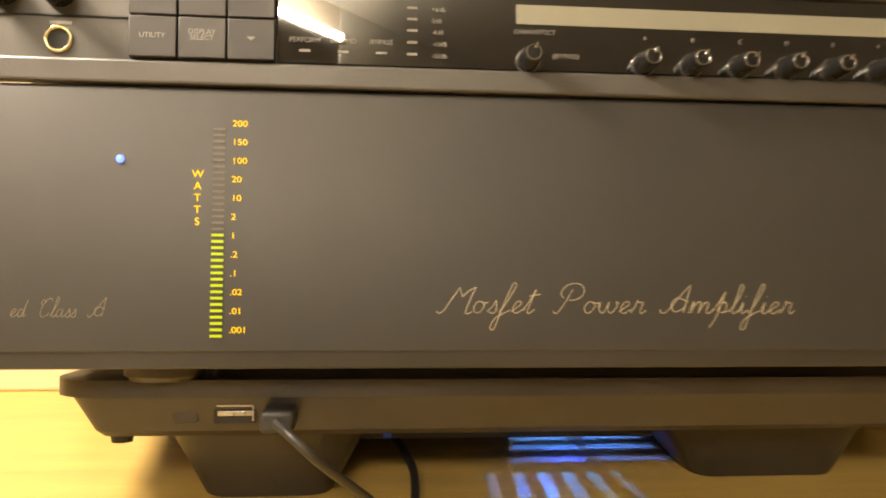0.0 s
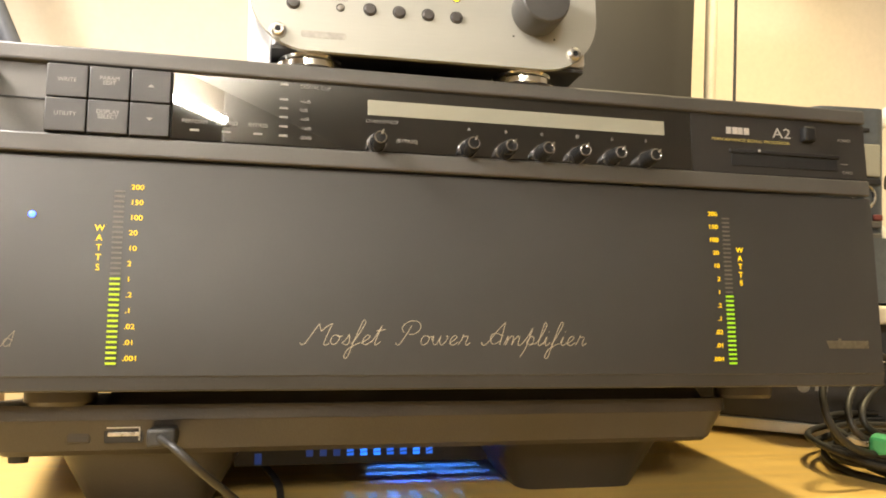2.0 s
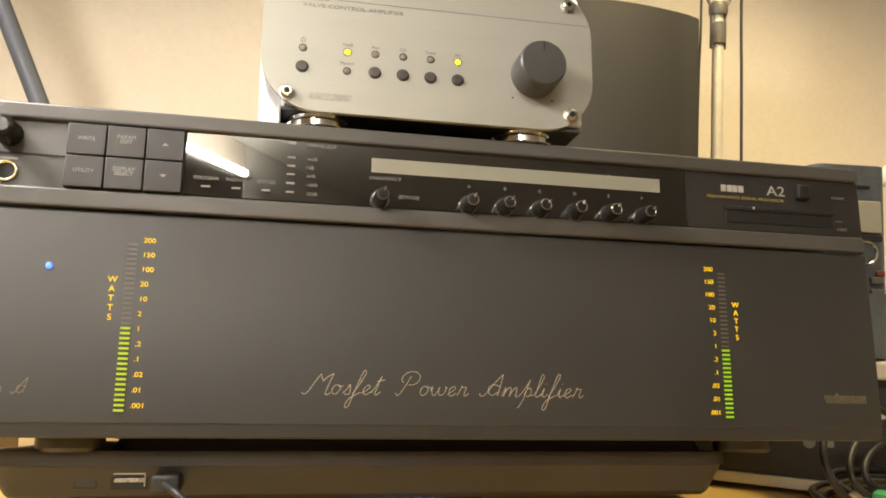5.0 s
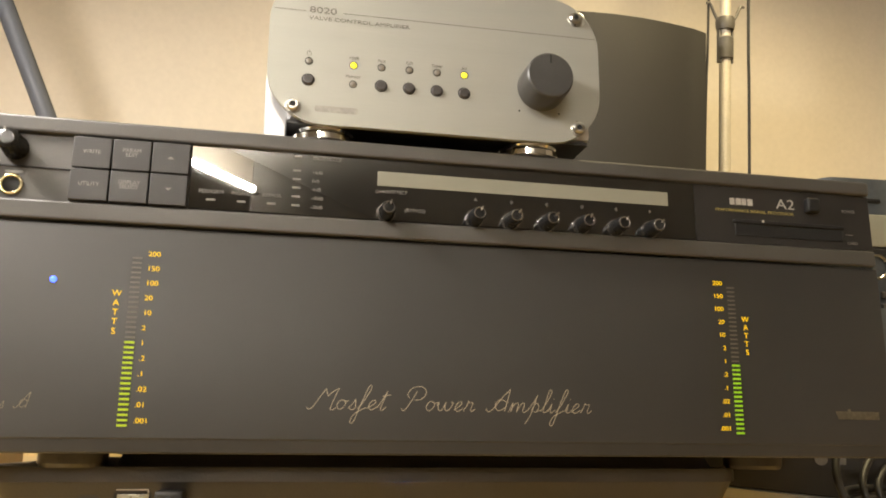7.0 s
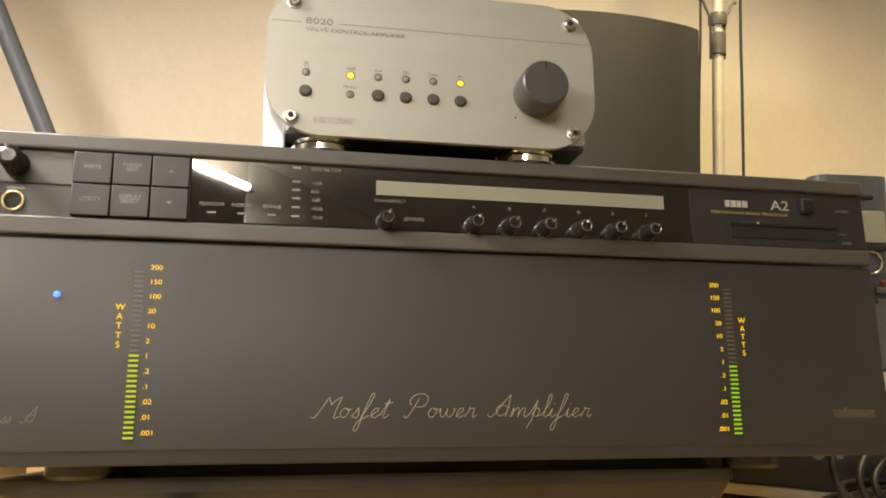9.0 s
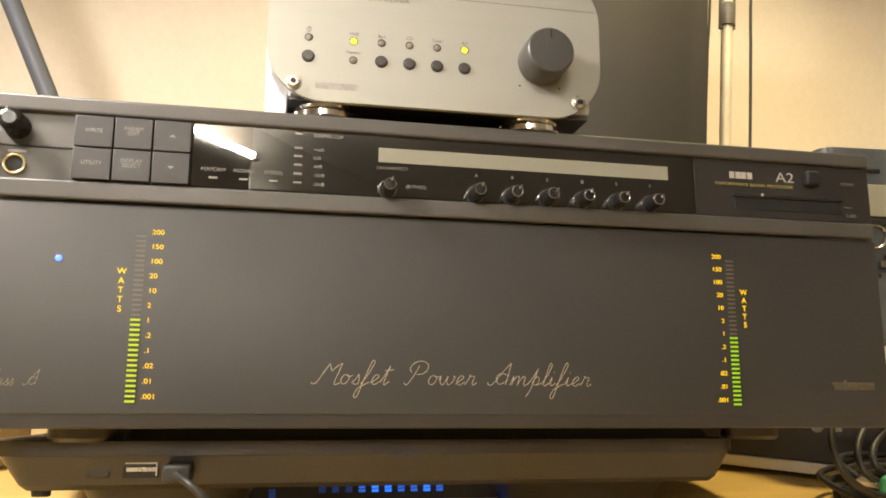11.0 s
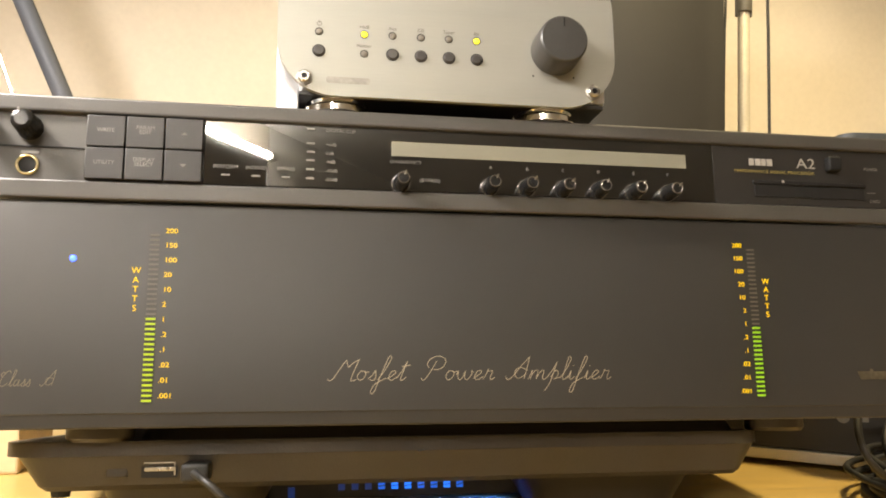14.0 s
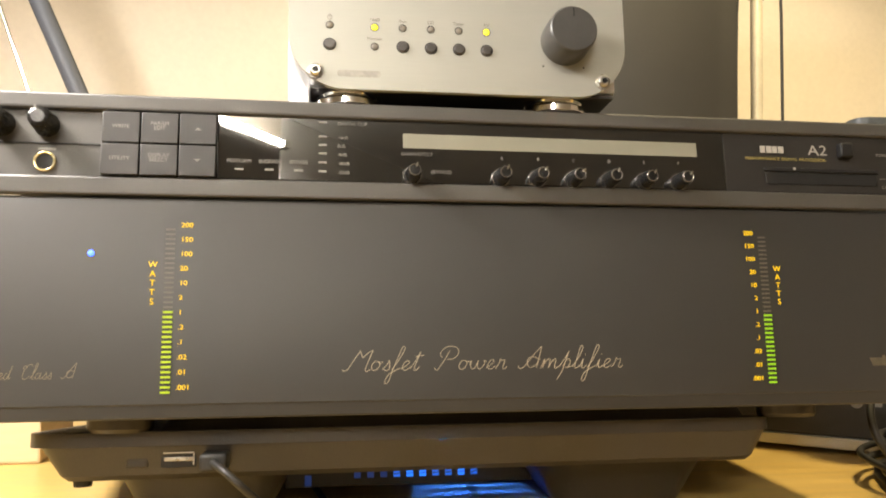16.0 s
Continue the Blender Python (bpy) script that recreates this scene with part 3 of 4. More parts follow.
def rack_processor():
    K = thing("rack_processor", LEVEL @ pose(0, 0, 0.1578), "dark grey rack effects processor with an unlit display", "effects processor")

    def add(name, bm, mat, label="", parent=None):
        ob = part(name, bm, mat, parent or K, label)
        if parent is None:
            ob.location.z = -0.1578
        return ob

    def txt(name, s, x, z, h, mat, parent=None, align="LEFT", **more):
        ob = text_part(name, s, x, -0.0013 if "y" not in more else more.pop("y"), z - 0.1578, h, mat, K, align, **more)
        return ob

    L, R, Z0, Z1 = -0.2375, 0.2340, 0.1569, 0.2045
    # front frame: upper lip, lower lip and the recessed field
    add("top_lip", box(L, R, -0.0022, 0.0040, 0.1968, Z1, 0.0012), M_RACK)
    add("bottom_lip", box(L, R, -0.0016, 0.0040, Z0, 0.1654, 0.0010), M_RACK)
    add("field", box(L, R, 0.0010, 0.0039, 0.1655, 0.1967), M_RACK)
    add("right_field", box(0.1290, R, -0.0003, 0.0009, 0.1656, 0.1966, 0.0004), M_RACK_DARK)
    add("case", box(-0.218, 0.216, 0.0041, 0.330, 0.1600, 0.2038, 0.001), M_STEEL)
    for sx in (-0.19, 0.19):
        for fy in (0.05, 0.30):
            add("foot", lathe([(0, 0.1563), (0.008, 0.1563), (0.009, 0.1575), (0.009, 0.1601), (0, 0.1601)], 20, pose(sx, fy, 0)), M_HOLE)
    add("seam", box(L + 0.001, -0.1785, 0.0002, 0.0011, 0.1805, 0.1810), M_HOLE)
    add("smoked_window", box(-0.1262, 0.1285, -0.0008, 0.0009, 0.1658, 0.1964, 0.0003), M_GLASS, "glossy smoked window")
    add("display", box(-0.0390, 0.1134, -0.0012, -0.0008, 0.1830, 0.1903), M_LCD, "long unlit grey-green display")
    # keys
    names = (("WRITE", "PARAM\nEDIT", ""), ("UTILITY", "DISPLAY\nSELECT", ""))
    for r in range(2):
        for c in range(3):
            x0, z1 = -0.1780 + c * 0.01715, 0.1962 - r * 0.0152
            key = add("key", box(x0 + 0.0003, x0 + 0.0168, -0.0026, 0.0012, z1 - 0.0148, z1 - 0.0002, 0.0004), M_KEY)
            s = names[r][c]
            if s:
                t = words(s, 0.00185, M_KEY_INK, "CENTER")
                o = part("key_lettering", t, M_KEY_INK, key)
                o.location = (x0 + 0.0085, -0.00268, z1 - (0.0062 if "\n" in s else 0.0080))
            else:
                tri = bmesh.new()
                d = 1 if r == 0 else -1
                cx, cz = x0 + 0.0085, z1 - 0.0074
                tri.faces.new([tri.verts.new((cx + a * 0.0016, -0.00268, cz + b * d * 0.0007)) for a, b in ((-1, -1), (1, -1), (0, 1))])
                bmesh.ops.solidify(tri, geom=list(tri.faces), thickness=0.0001)
                part("arrow_mark", tri, M_WHITE_INK, key)
    # input side
    for x in (-0.2045, -0.2235):
        k = fluted_knob(K, x + 0.0022, 0.1893, -20)
        k.location.z = -0.1578
    at = Matrix.Translation((-0.2023, 0.0004, 0.1722)) @ FRONT
    jack = add("jack", ring(0.0043, 0.0008, m=at), M_BRASS, "pale brass jack ring")
    part("jack_hole", lathe([(0, 0.0004), (0.0038, 0.0004), (0.0038, 0), (0, 0)], 24, Matrix.Translation((0, 0.0008, 0)) @ at), M_HOLE, jack)
    add("jack_lettering", box(-0.2055, -0.1980, 0.0007, 0.0011, 0.1776, 0.1787), M_DIM_INK)
    # level and mode lamps behind the window
    for z, s in ((0.1952, "DIGITAL CLIP"), (0.1882, "+6dB"), (0.1840, "0dB"), (0.1798, "-6dB"), (0.1754, "-10dB"), (0.1710, "-20dB")):
        add("level_lamp", box(-0.0795, -0.0757, -0.0012, -0.0008, z - 0.0011, z - 0.0002), M_DIM_INK)
        txt("window_lettering", s, -0.0705, z - 0.0019, 0.0017, M_DIM_INK)
    for x, s in ((-0.1163, "PERFORM"), (-0.1025, "INDIVID"), (-0.0888, "BYPASS")):
        txt("window_lettering", s, x, 0.1735, 0.0019, M_DIM_INK, align="CENTER")
        add("mode_lamp", box(x - 0.0020, x + 0.0020, -0.0012, -0.0008, 0.1700, 0.1709), M_DIM_INK)
    txt("window_lettering", "CHAIN/EFFECT", -0.0400, 0.1793, 0.0017, M_DIM_INK)
    txt("window_lettering", "(BYPASS)", -0.0255, 0.1705, 0.0019, M_DIM_INK)
    k = small_knob(K, -0.0345, 0.1695, 20)
    k.location.z = -0.1578
    for i, s in enumerate("ABCDEF"):
        x = 0.0095 + i * 0.0186
        k = small_knob(K, x, 0.1695, 25 + 10 * (i % 3))
        k.location.z = -0.1578
        txt("window_lettering", s, x + 0.0005, 0.1784, 0.0017, M_DIM_INK, align="CENTER")
    # maker's field, power switch and card slot
    for i, w in enumerate((0.0027, 0.0030, 0.0027, 0.0030)):
        add("maker_mark", box(0.1495 + i * 0.0034, 0.1495 + i * 0.0034 + w, -0.0008, -0.0003, 0.1866, 0.1902), M_WHITE_INK)
    txt("model_lettering", "A2", 0.1765, 0.1860, 0.0056, M_WHITE_INK, width=1.25, y=-0.0008)
    txt("model_lettering", "PERFORMANCE SIGNAL PROCESSOR", 0.1405, 0.1826, 0.0016, M_YELLOW_INK, y=-0.0008, width=1.27)
    add("power_switch", box(0.1935, 0.2010, -0.0048, 0.0002, 0.1845, 0.1925, 0.0012), M_HOLE)
    slot = add("card_slot", box(0.1505, 0.2165, -0.0016, 0.0002, 0.1765, 0.1785, 0.0005), M_HOLE, "black card slot with a slim lip")
    part("slot_mouth", box(0.1515, 0.2155, -0.0008, 0.0002, 0.1698, 0.1764, 0.0003), M_HOLE, slot)
    add("slot_tick", box(0.1668, 0.1680, -0.0020, -0.0017, 0.1774, 0.1786), M_WHITE_INK)
    txt("switch_lettering", "POWER", 0.2165, 0.1862, 0.0017, M_DIM_INK, y=-0.0008)
    txt("slot_lettering", "CARD", 0.2180, 0.1685, 0.0017, M_DIM_INK, y=-0.0008)
    add("slot_mark", box(0.2175, 0.2220, -0.0008, -0.0003, 0.1738, 0.1741), M_DIM_INK)
    return K


rack_processor()


# ---- valve control amplifier on top ----
def control_amplifier():
    B0 = 0.2047
    C = thing("control_amplifier", LEVEL @ pose(0.0002, 0.0020, B0, 0, 0, -0.8), "brushed aluminium control amplifier with a dark volume knob", "amplifier")

    def add(name, bm, mat, label="", parent=None):
        ob = part(name, bm, mat, parent or C, label)
        if parent is None:
            ob.location.z = -B0
        return ob

    X0, X1, Z0, Z1, F = -0.0946, 0.0750, 0.2105, 0.2912, -0.0080
    add("front_plate", rounded_plate(X0, X1, Z0, Z1, 0.0275, F, -0.0050, 0.0005), M_ALU, "brushed aluminium front plate with rounded corners")
    add("case", box(X0 + 0.0107, X1 - 0.004, -0.0049, 0.180, 0.2135, 0.2885, 0.004), M_ALU_BODY)
    add("base_plate", box(X0 + 0.0108, X1 - 0.006, -0.0040, 0.178, 0.2118, 0.2134), M_STEEL)
    add("side_panel", box(X0 + 0.0110, X0 + 0.0240, 0.0310, 0.170, 0.2050, 0.2117, 0.0012, bm=box(X0 - 0.0004, X0 + 0.0106, 0.0060, 0.170, 0.2050, 0.2560, 0.0008)), M_ALU_BODY, "bright aluminium side panel")
    for x in (-0.0655, 0.0415):
        for fy in (0.0125, 0.150):
            add("foot", lathe([(0, 0.2047), (0.0160, 0.2047), (0.0172, 0.2054), (0.0172, 0.2082), (0.0162, 0.2092), (0.0140, 0.2098), (0.0152, 0.2117), (0, 0.2117)], 40, pose(x, fy, 0)), M_CHROME, "polished chrome disc foot")
    for x in (-0.0815, 0.0625):
        for z in (0.2190, 0.2805):
            m = Matrix.Translation((x, F, z)) @ FRONT
            s = add("screw", lathe([(0.0040, 0), (0.0040, 0.0006), (0.0030, 0.0008), (0.0030, 0.0022), (0.0024, 0.0028), (0.0015, 0.0028), (0.0015, 0.0012), (0, 0.0012)], 24, m), M_SCREW)
            part("socket", lathe([(0, 0.0013), (0.0014, 0.0013), (0.0014, 0.0026), (0, 0.0026)], 6, m), M_HOLE, s)
    knob = add("volume_knob", lathe([(0.0124, 0), (0.0125, 0.0010), (0.0122, 0.0150), (0.0118, 0.0164), (0.0112, 0.0170), (0, 0.0172)], 64, Matrix.Translation((0.0430, F, 0.2394)) @ FRONT), M_VOLUME)
    part("pointer", box(0.0427, 0.0433, F - 0.0174, F - 0.0168, 0.2455, 0.2502), M_HOLE, knob)
    for x in (0.0315, 0.0525):
        add("range_dot", lathe([(0, 0.0001), (0.0005, 0.0001), (0.0005, 0), (0, 0)], 12, Matrix.Translation((x, F, 0.2262)) @ FRONT), M_HOLE)
    for x in (-0.0748, -0.0392, -0.0252, -0.0112, 0.0028):
        b = add("push_button", lathe([(0, 0.0012), (0.0022, 0.0011), (0.0026, 0.0006), (0.0026, -0.0002), (0, -0.0002)], 24, Matrix.Translation((x, F, 0.2330)) @ FRONT), M_BUTTON)
        part("button_rim", ring(0.0029, 0.0003, 24, 6, Matrix.Translation((x, F, 0.2330)) @ FRONT), M_HOLE, b)
    for x, z, lit in ((-0.0748, 0.2428, 0), (-0.0530, 0.2426, 1), (-0.0530, 0.2326, 0), (-0.0392, 0.2428, 0), (-0.0252, 0.2428, 0), (-0.0112, 0.2428, 0), (0.0028, 0.2428, 1)):
        b = add("indicator", lathe([(0, 0.0006), (0.0011, 0.0004), (0.0016, 0.0), (0.0016, -0.0002), (0, -0.0002)], 20, Matrix.Translation((x, F, z)) @ FRONT), M_YLED if lit else M_LED_OFF, "lit yellow indicator" if lit else "")
        part("indicator_rim", ring(0.0018, 0.00022, 20, 6, Matrix.Translation((x, F, z)) @ FRONT), M_HOLE, b)

    def txt(s, x, z, h, align="CENTER", **more):
        return text_part("engraved_lettering", s, x, F - 0.0001, z - B0, h, M_INK, C, align, **more)

    txt("8020", -0.0758, 0.2690, 0.0034, "LEFT", width=1.45)
    txt("VALVE CONTROL AMPLIFIER", -0.0758, 0.2652, 0.0020, "LEFT", width=1.42)
    add("engraved_line", box(-0.0925, -0.0775, F - 0.0001, F + 0.0002, 0.26935, 0.26965), M_INK)
    add("engraved_line", box(-0.0590, 0.0735, F - 0.0001, F + 0.0002, 0.26985, 0.27015), M_INK)
    for x, s in ((-0.0530, "+6dB"), (-0.0392, "Aux"), (-0.0252, "CD"), (-0.0112, "Tuner"), (0.0028, "AV")):
        txt(s, x, 0.2457, 0.0017)
    txt("Monitor", -0.0530, 0.2359, 0.0016)
    part_ring = add("power_symbol", ring(0.0011, 0.00014, 20, 6, Matrix.Translation((-0.0748, F, 0.2470)) @ FRONT), M_INK)
    part("symbol_bar", box(-0.07493, -0.07467, F - 0.0002, F, 0.2470, 0.2486), M_INK, part_ring)
    add("maker_mark", rounded_plate(-0.0710, -0.0500, 0.2168, 0.2200, 0.0012, F - 0.0001, F + 0.0002, 0), material("etched_mark", (0.33, 0.32, 0.28), 0.5, 0.3, 0.1, 300), "faint etched maker's mark")
    return C


control_amplifier()


# ---- things behind the stack ----
def loudspeaker():
    S = thing("loudspeaker", (0.242, 0.416, 0), "tall charcoal loudspeaker cabinet with a bowed front, standing on the desk", "loudspeaker")
    plan = [(-0.108 + 0.216 * i / 16, -0.022 * math.cos(math.pi * (i / 16 - 0.5) * 0.9)) for i in range(17)] + [(0.108, 0.04), (-0.108, 0.04)]
    bm = bmesh.new()
    lo = [bm.verts.new((x, y, 0)) for x, y in plan]
    hi = [bm.verts.new((x, y, 0.444)) for x, y in plan]
    bm.faces.new(lo[::-1])
    top = bm.faces.new(hi)
    for i in range(len(plan)):
        j = (i + 1) % len(plan)
        bm.faces.new((lo[i], lo[j], hi[j], hi[i]))
    bmesh.ops.bevel(bm, geom=list(top.edges), offset=0.003, segments=3, affect="EDGES", profile=0.5)
    part("front_baffle", bm, M_SPEAKER, S)
    part("cabinet", box(-0.104, 0.104, 0.0405, 0.175, 0.0, 0.440, 0.003), M_SPEAKER, S)
    return S


loudspeaker()


def cable_stand():
    S = thing("cable_stand", (0.394, 0.45, 0), "slim satin metal pole with a grey clip holding two dark leads", "stand")
    part("foot", lathe([(0, 0), (0.045, 0), (0.047, 0.004), (0.010, 0.012), (0, 0.012)], 32), M_GREY_CLIP, S)
    part("lower_pole", lathe([(0, 0.0121), (0.0064, 0.0121), (0.0064, 0.4440), (0, 0.4440)], 20), M_POLE, S)
    part("upper_pole", lathe([(0, 0.4445), (0.0060, 0.4445), (0.0060, 1.10), (0, 1.10)], 20), M_POLE, S)
    clip = part("clip", lathe([(0.0095, 0.4640), (0.0105, 0.4680), (0.0105, 0.4750), (0.0095, 0.4780), (0.0062, 0.4780), (0.0062, 0.4640), (0.0095, 0.4640)], 24), M_GREY_CLIP, S, "grey plastic clip")
    part("collar", lathe([(0.0066, 0.4300), (0.0090, 0.4310), (0.0090, 0.4540), (0.0066, 0.4560), (0.0066, 0.4300)], 20), M_GREY_CLIP, clip)
    for sx in (-1, 1):
        part("jaw", box(sx * 0.0075 - 0.0014, sx * 0.0075 + 0.0014, -0.003, 0.003, 0.4260, 0.4650, 0.0008), M_GREY_CLIP, clip)
        wire("arm", [(sx * 0.009, 0, 0.4740), (sx * 0.014, 0, 0.4830), (sx * 0.0185, 0, 0.4925), (sx * 0.023, 0, 0.4930)], 0.0017, M_GREY_CLIP, clip)
    return S


cable_stand()
lead = thing("hanging_lead", (0.4195, 0.445, 0), "thin dark lead hanging from the clip", "cable", "hanging leads")
wire("cord", [(-0.001, 0, 1.0), (0.0, 0, 0.4930), (0.001, 0, 0.40), (0.003, 0.002, 0.28), (0.008, 0.01, 0.10), (0.03, 0.02, 0.002)], 0.0017, M_CABLE, lead)
lead = thing("hanging_lead", (0.3735, 0.452, 0), "thin dark lead hanging from the clip", "cable", "hanging leads")
wire("cord", [(0.004, 0, 1.0), (0.001, 0, 0.4930), (-0.001, 0, 0.40), (-0.002, 0, 0.30), (0.0, 0, 0.10), (-0.006, 0.02, 0.002)], 0.0014, M_CABLE, lead)


def desk_lamp():
    o = Vector((-0.170, 0.47, 0))
    P = thing("desk_lamp", o, "grey desk lamp with a slanting arm", "lamp")
    part("base", lathe([(0, 0), (0.070, 0), (0.072, 0.006), (0.064, 0.014), (0.012, 0.018), (0, 0.018)], 40), M_ARM, P)
    a, b = Vector((-0.178, 0.455, 0.016)), Vector((-0.446, 0.445, 0.640))
    wire("arm", [a - o, (a + b) / 2 - o, b - o], 0.0085, M_ARM, P, res=5)
    wire("tension_rod", [Vector((-0.246, 0.45, 0.012)) - o, Vector((-0.342, 0.45, 0.294)) - o, Vector((-0.458, 0.45, 0.640)) - o], 0.0017, M_CHROME, P, "thin bright rod")
    wire("upper_arm", [b - o, Vector((-0.475, 0.16, 0.640)) - o, Vector((-0.468, -0.108, 0.545)) - o], 0.008, M_ARM, P)
    part("shade", lathe([(0.022, 0.07), (0.030, 0.068), (0.075, -0.02), (0.073, -0.02), (0.028, 0.066), (0.022, 0.07)], 40, Matrix.Translation(-o) @ look((-0.4455, -0.086, 0.4735), (-0.25, 0.12, 0.03))), M_ARM, P)
    return P


desk_lamp()


def added_wall_lamp():
    """An unseen bracket lamp, added on the wall to carry the rear light."""
    P = thing("added_wall_lamp", (0.41, 0.6395, 0.95), "added grey metal bracket lamp, unseen, on the cream wall above the desk", "lamp")
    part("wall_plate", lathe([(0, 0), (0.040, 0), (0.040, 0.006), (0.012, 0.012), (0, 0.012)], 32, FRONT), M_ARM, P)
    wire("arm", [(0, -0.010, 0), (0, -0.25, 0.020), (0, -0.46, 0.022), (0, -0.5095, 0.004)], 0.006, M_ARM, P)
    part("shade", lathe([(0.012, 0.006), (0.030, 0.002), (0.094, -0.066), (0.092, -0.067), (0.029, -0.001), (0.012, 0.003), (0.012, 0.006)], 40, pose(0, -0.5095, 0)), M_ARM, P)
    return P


added_wall_lamp()

block = thing("wooden_block", (-0.33, 0.255, 0), "pale wooden block lying on the desk", "block")
part("body", box(-0.075, 0.073, -0.040, 0.040, 0, 0.062, 0.002), M_BOX, block)


def media_box():
    D = thing("media_box", pose(0.248, 0.199, 0, 0, 0, -38.8), "black media box with silver trim strips, standing on the desk", "media player")
    part("case", box(-0.04, 0.23, 0.002, 0.16, 0.0125, 0.0572, 0.001), M_STEEL, D)
    part("lower_trim", box(-0.041, 0.231, 0.0, 0.161, 0.0040, 0.0122, 0.001), M_SILVER, D, "silver lower trim strip")
    part("upper_trim", box(-0.041, 0.231, 0.0, 0.161, 0.0575, 0.0640, 0.001), M_SILVER, D, "silver upper trim strip")
    for x in (-0.02, 0.21):
        for y in (0.02, 0.14):
            part("foot", lathe([(0, 0), (0.009, 0), (0.009, 0.0041), (0, 0.0041)], 16, pose(x, y, 0)), M_HOLE, D)
    part("maker_mark", lathe([(0, 0.0004), (0.0042, 0.0004), (0.0042, 0), (0, 0)], 24, Matrix.Translation((0.0655, 0.002, 0.0383)) @ FRONT), M_DIM_INK, D, "round grey maker's mark")
    part("maker_mark", box(0.0730, 0.0815, 0.0016, 0.0022, 0.0360, 0.0405), M_DIM_INK, D, "grey bar mark")
    part("button", lathe([(0, 0.0008), (0.0045, 0.0006), (0.0050, 0), (0, 0)], 20, Matrix.Translation((0.150, 0.002, 0.036)) @ FRONT), M_SILVER, D)
    return D


media_box()
tray = thing("tray", pose(0.248, 0.199, 0.0640, 0, 0, -38.8), "ivory plastic tray on dark spacers", "tray")
part("spacer", box(0.012, 0.22, 0.012, 0.15, 0.0, 0.0215), M_STEEL, tray)
part("board", box(-0.030, 0.232, -0.001, 0.160, 0.0218, 0.0345, 0.002), M_SLAB, tray)


def handset():
    H = thing("handset", pose(0.3350, 0.160, 0.0985, -4, 0, -6), "dark blue cordless handset with a grey display, standing upright", "telephone")
    part("body", frustum(-0.030, 0.029, -0.011, 0.012, 0.004, 0.143, 0.003, 0.010, ease=0.005), M_PHONE, H)
    part("cradle", frustum(-0.046, 0.050, -0.024, 0.034, 0.0, 0.046, -0.006, 0.016, ease=0.004), M_PHONE, H)
    part("display", box(-0.021, 0.021, -0.0125, -0.0105, 0.092, 0.116, 0.001), M_LCD, H, "grey-green display")
    part("earpiece", box(-0.013, 0.013, -0.0125, -0.0105, 0.125, 0.128, 0.0008), M_HOLE, H)
    part("display_lip", box(-0.023, 0.021, -0.0125, -0.0105, 0.086, 0.0905, 0.0008), M_HOLE, H)
    part("control_ring", ring(0.0085, 0.0012, 40, 12, Matrix.Translation((0.008, -0.0112, 0.0775)) @ FRONT), M_POINTER, H, "pale metal control ring")
    part("end_key", box(0.015, 0.022, -0.0124, -0.0095, 0.060, 0.0645, 0.001), M_RED, H)
    part("call_key", box(-0.024, -0.014, -0.0130, -0.0095, 0.064, 0.069, 0.001), M_GREEN_PLUG, H)
    me = mesh_of(box(-0.0050, 0.0050, -0.0128, -0.0095, -0.0024, 0.0024, 0.0008), "key", M_GREY_CLIP)
    for r in range(4):
        for c in (-1, 0, 1):
            part("key", me, None, H).location = (c * 0.0155, 0, 0.057 - r * 0.0088)
    return H


handset()


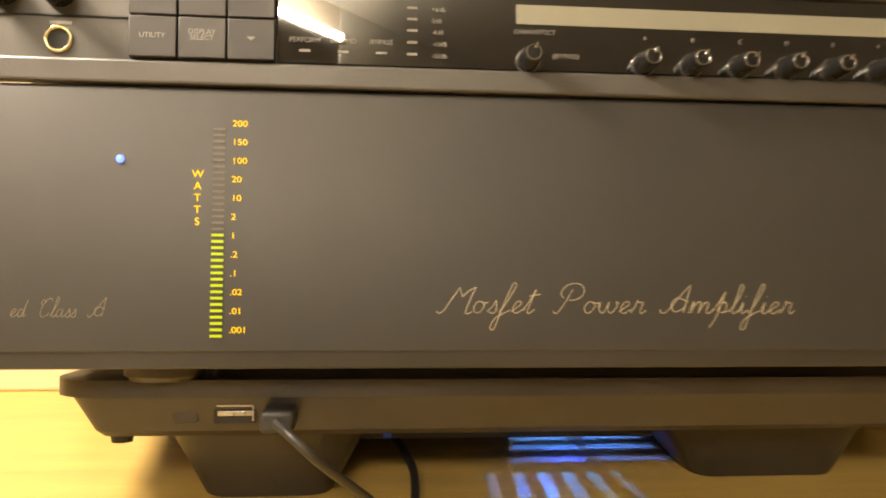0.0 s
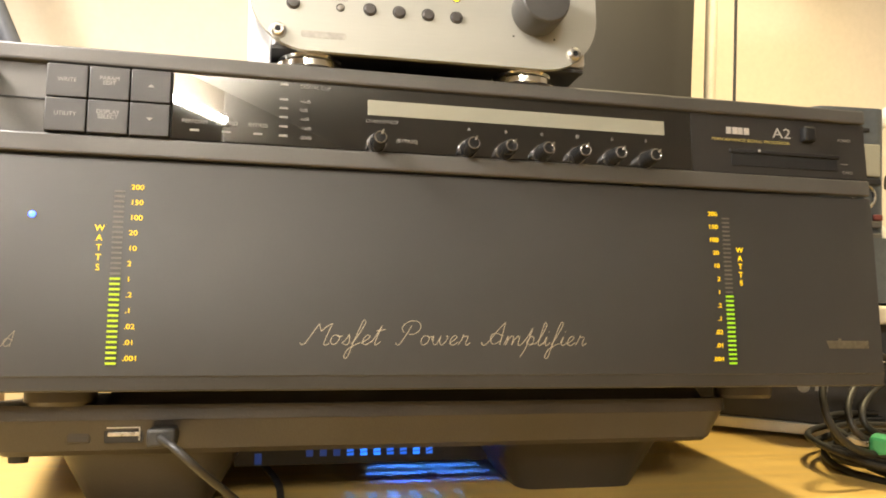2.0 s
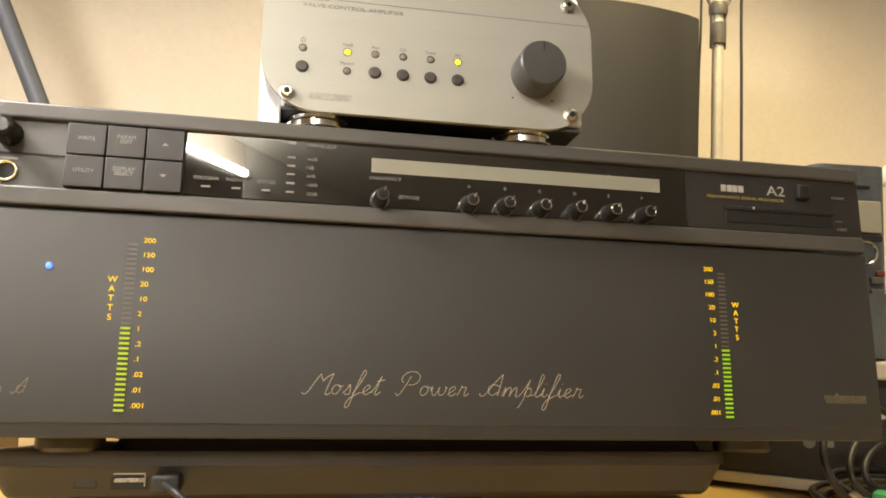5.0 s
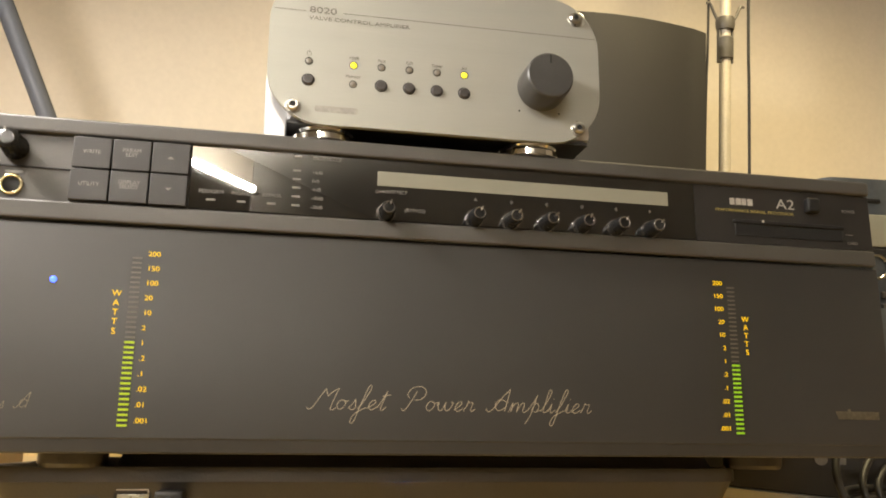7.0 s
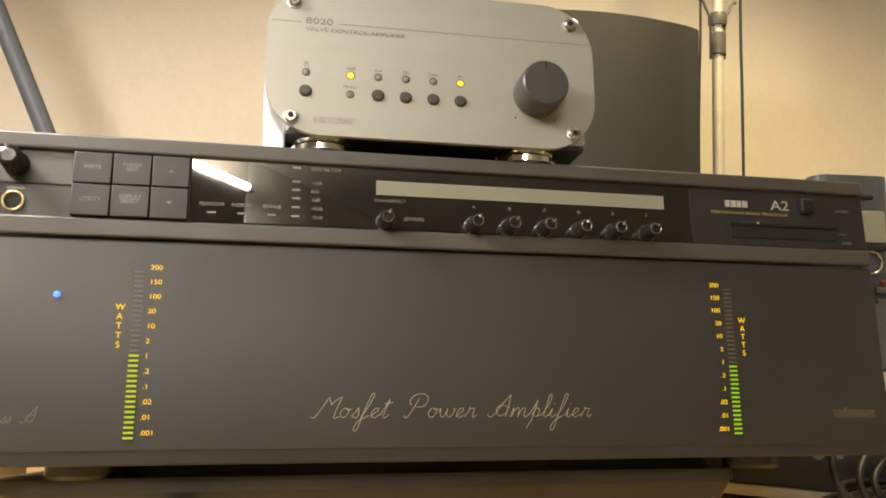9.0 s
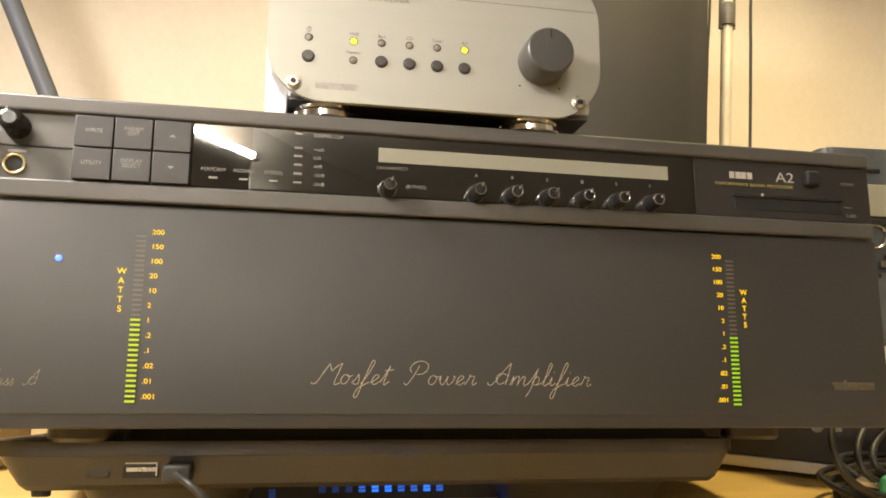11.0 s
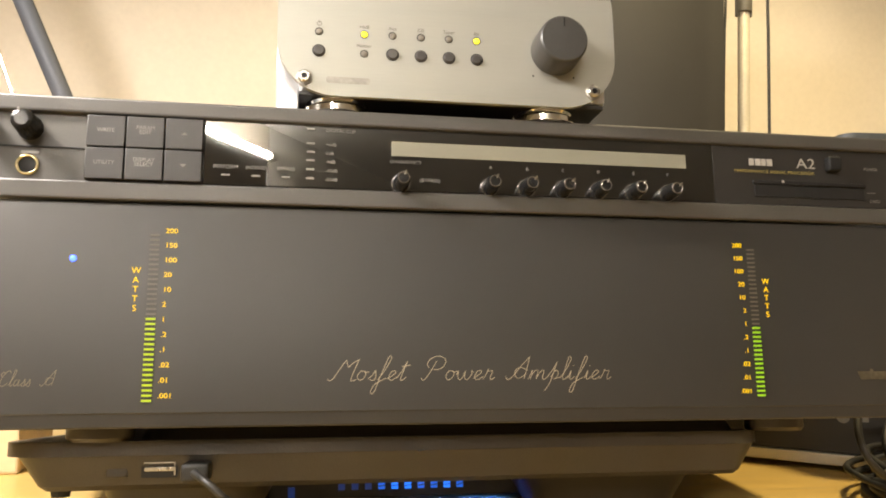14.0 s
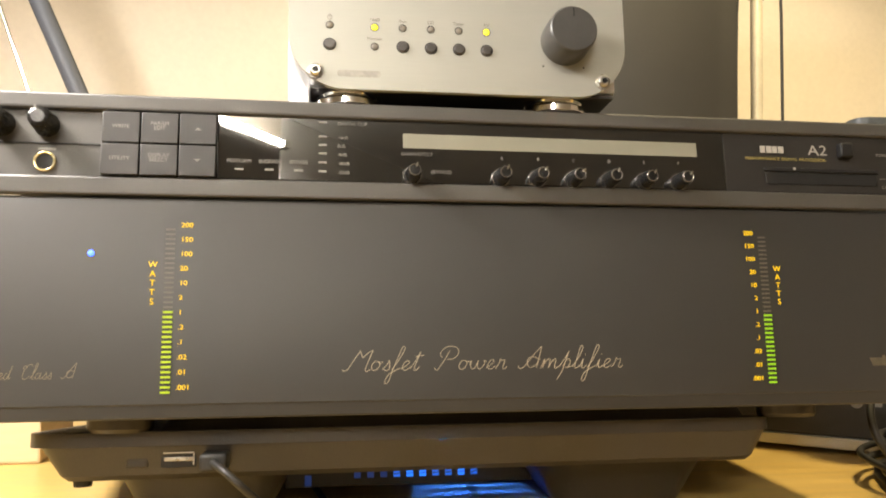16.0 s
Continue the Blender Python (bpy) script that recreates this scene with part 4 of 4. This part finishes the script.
def white_hoop():
    H = thing("white_hoop", pose(0.428, 0.170, 0.0985, 0, 0, -28), "white plastic hoop with a dark knob on a stand", "hoop")
    part("hoop", ring(0.063, 0.0060, 56, 16, Matrix.Translation((0, 0, 0.098)) @ FRONT), M_WHITE, H)
    part("stem", box(-0.008, 0.008, -0.004, 0.004, 0.004, 0.0355, 0.002), M_WHITE, H)
    part("foot", lathe([(0, 0), (0.030, 0), (0.030, 0.003), (0.018, 0.006), (0, 0.006)], 32), M_WHITE, H)
    part("back_plate", box(-0.026, 0.056, 0.008, 0.014, 0.058, 0.142, 0.003), M_SLAB, H)
    part("knob", lathe([(0.003, 0), (0.003, 0.010), (0.008, 0.018), (0.008, 0.020), (0, 0.020)], 20, Matrix.Translation((-0.026, 0.004, 0.094)) @ pose(0, 0, 0, 0, -90, 0) @ Matrix.Scale(0.7, 4)), M_HOLE, H)
    return H


white_hoop()


def cable_coil():
    C = thing("cable_coil", (0.322, 0.064, 0), "coiled black cable lying on the desk", "cable")
    rnd = random.Random(5)
    for i in range(8):  # loops lying in a heap
        rx, ry = 0.064 + rnd.uniform(-0.008, 0.006), 0.058 + rnd.uniform(-0.010, 0.006)
        cx, cy = rnd.uniform(-0.006, 0.008), rnd.uniform(-0.006, 0.006)
        z, tilt, lean = 0.0026 + i * 0.0026, rnd.uniform(-0.02, 0.12), rnd.uniform(-0.06, 0.06)
        pts = []
        for k in range(17):
            a = 2 * math.pi * k / 16 + i * 0.8
            x, y = cx + rx * math.cos(a), cy + ry * math.sin(a)
            pts.append((x, y, max(0.0022, z + tilt * y + lean * x + 0.0016 * math.sin(3 * a + i))))
        wire("loop", pts, 0.0021, M_CABLE, C, steps=4)
    for cx, cy, cz, rx, rz, turn in ((-0.053, -0.006, 0.046, 0.043, 0.028, 0.15), (-0.030, 0.002, 0.043, 0.046, 0.021, 0.35), (-0.004, 0.014, 0.040, 0.054, 0.017, 0.2)):  # loops standing up, leaning back
        pts = []
        for k in range(17):
            a = 2 * math.pi * k / 16
            x, z = rx * math.cos(a), rz * math.sin(a)
            pts.append((cx + x * math.cos(turn) - z * math.sin(turn) * 0.4, cy + 0.45 * z + 0.35 * x, max(0.016, cz + z * math.cos(turn) + x * math.sin(turn) * 0.5)))
        wire("loop", pts, 0.0021, M_CABLE, C, steps=4)
    return C


cable_coil()
plug = thing("green_plug", pose(0.2670, 0.0400, 0.0225, 0, 4, -50), "green moulded plug with a bare metal end, resting on the coil", "plug")
part("body", box(-0.010, 0.016, -0.0070, 0.0070, -0.005, 0.006, 0.0025), M_GREEN_PLUG, plug)
part("contact", box(-0.022, -0.010, -0.006, 0.006, -0.0013, 0.0017, 0.0003), M_USB, plug, "bare metal end")
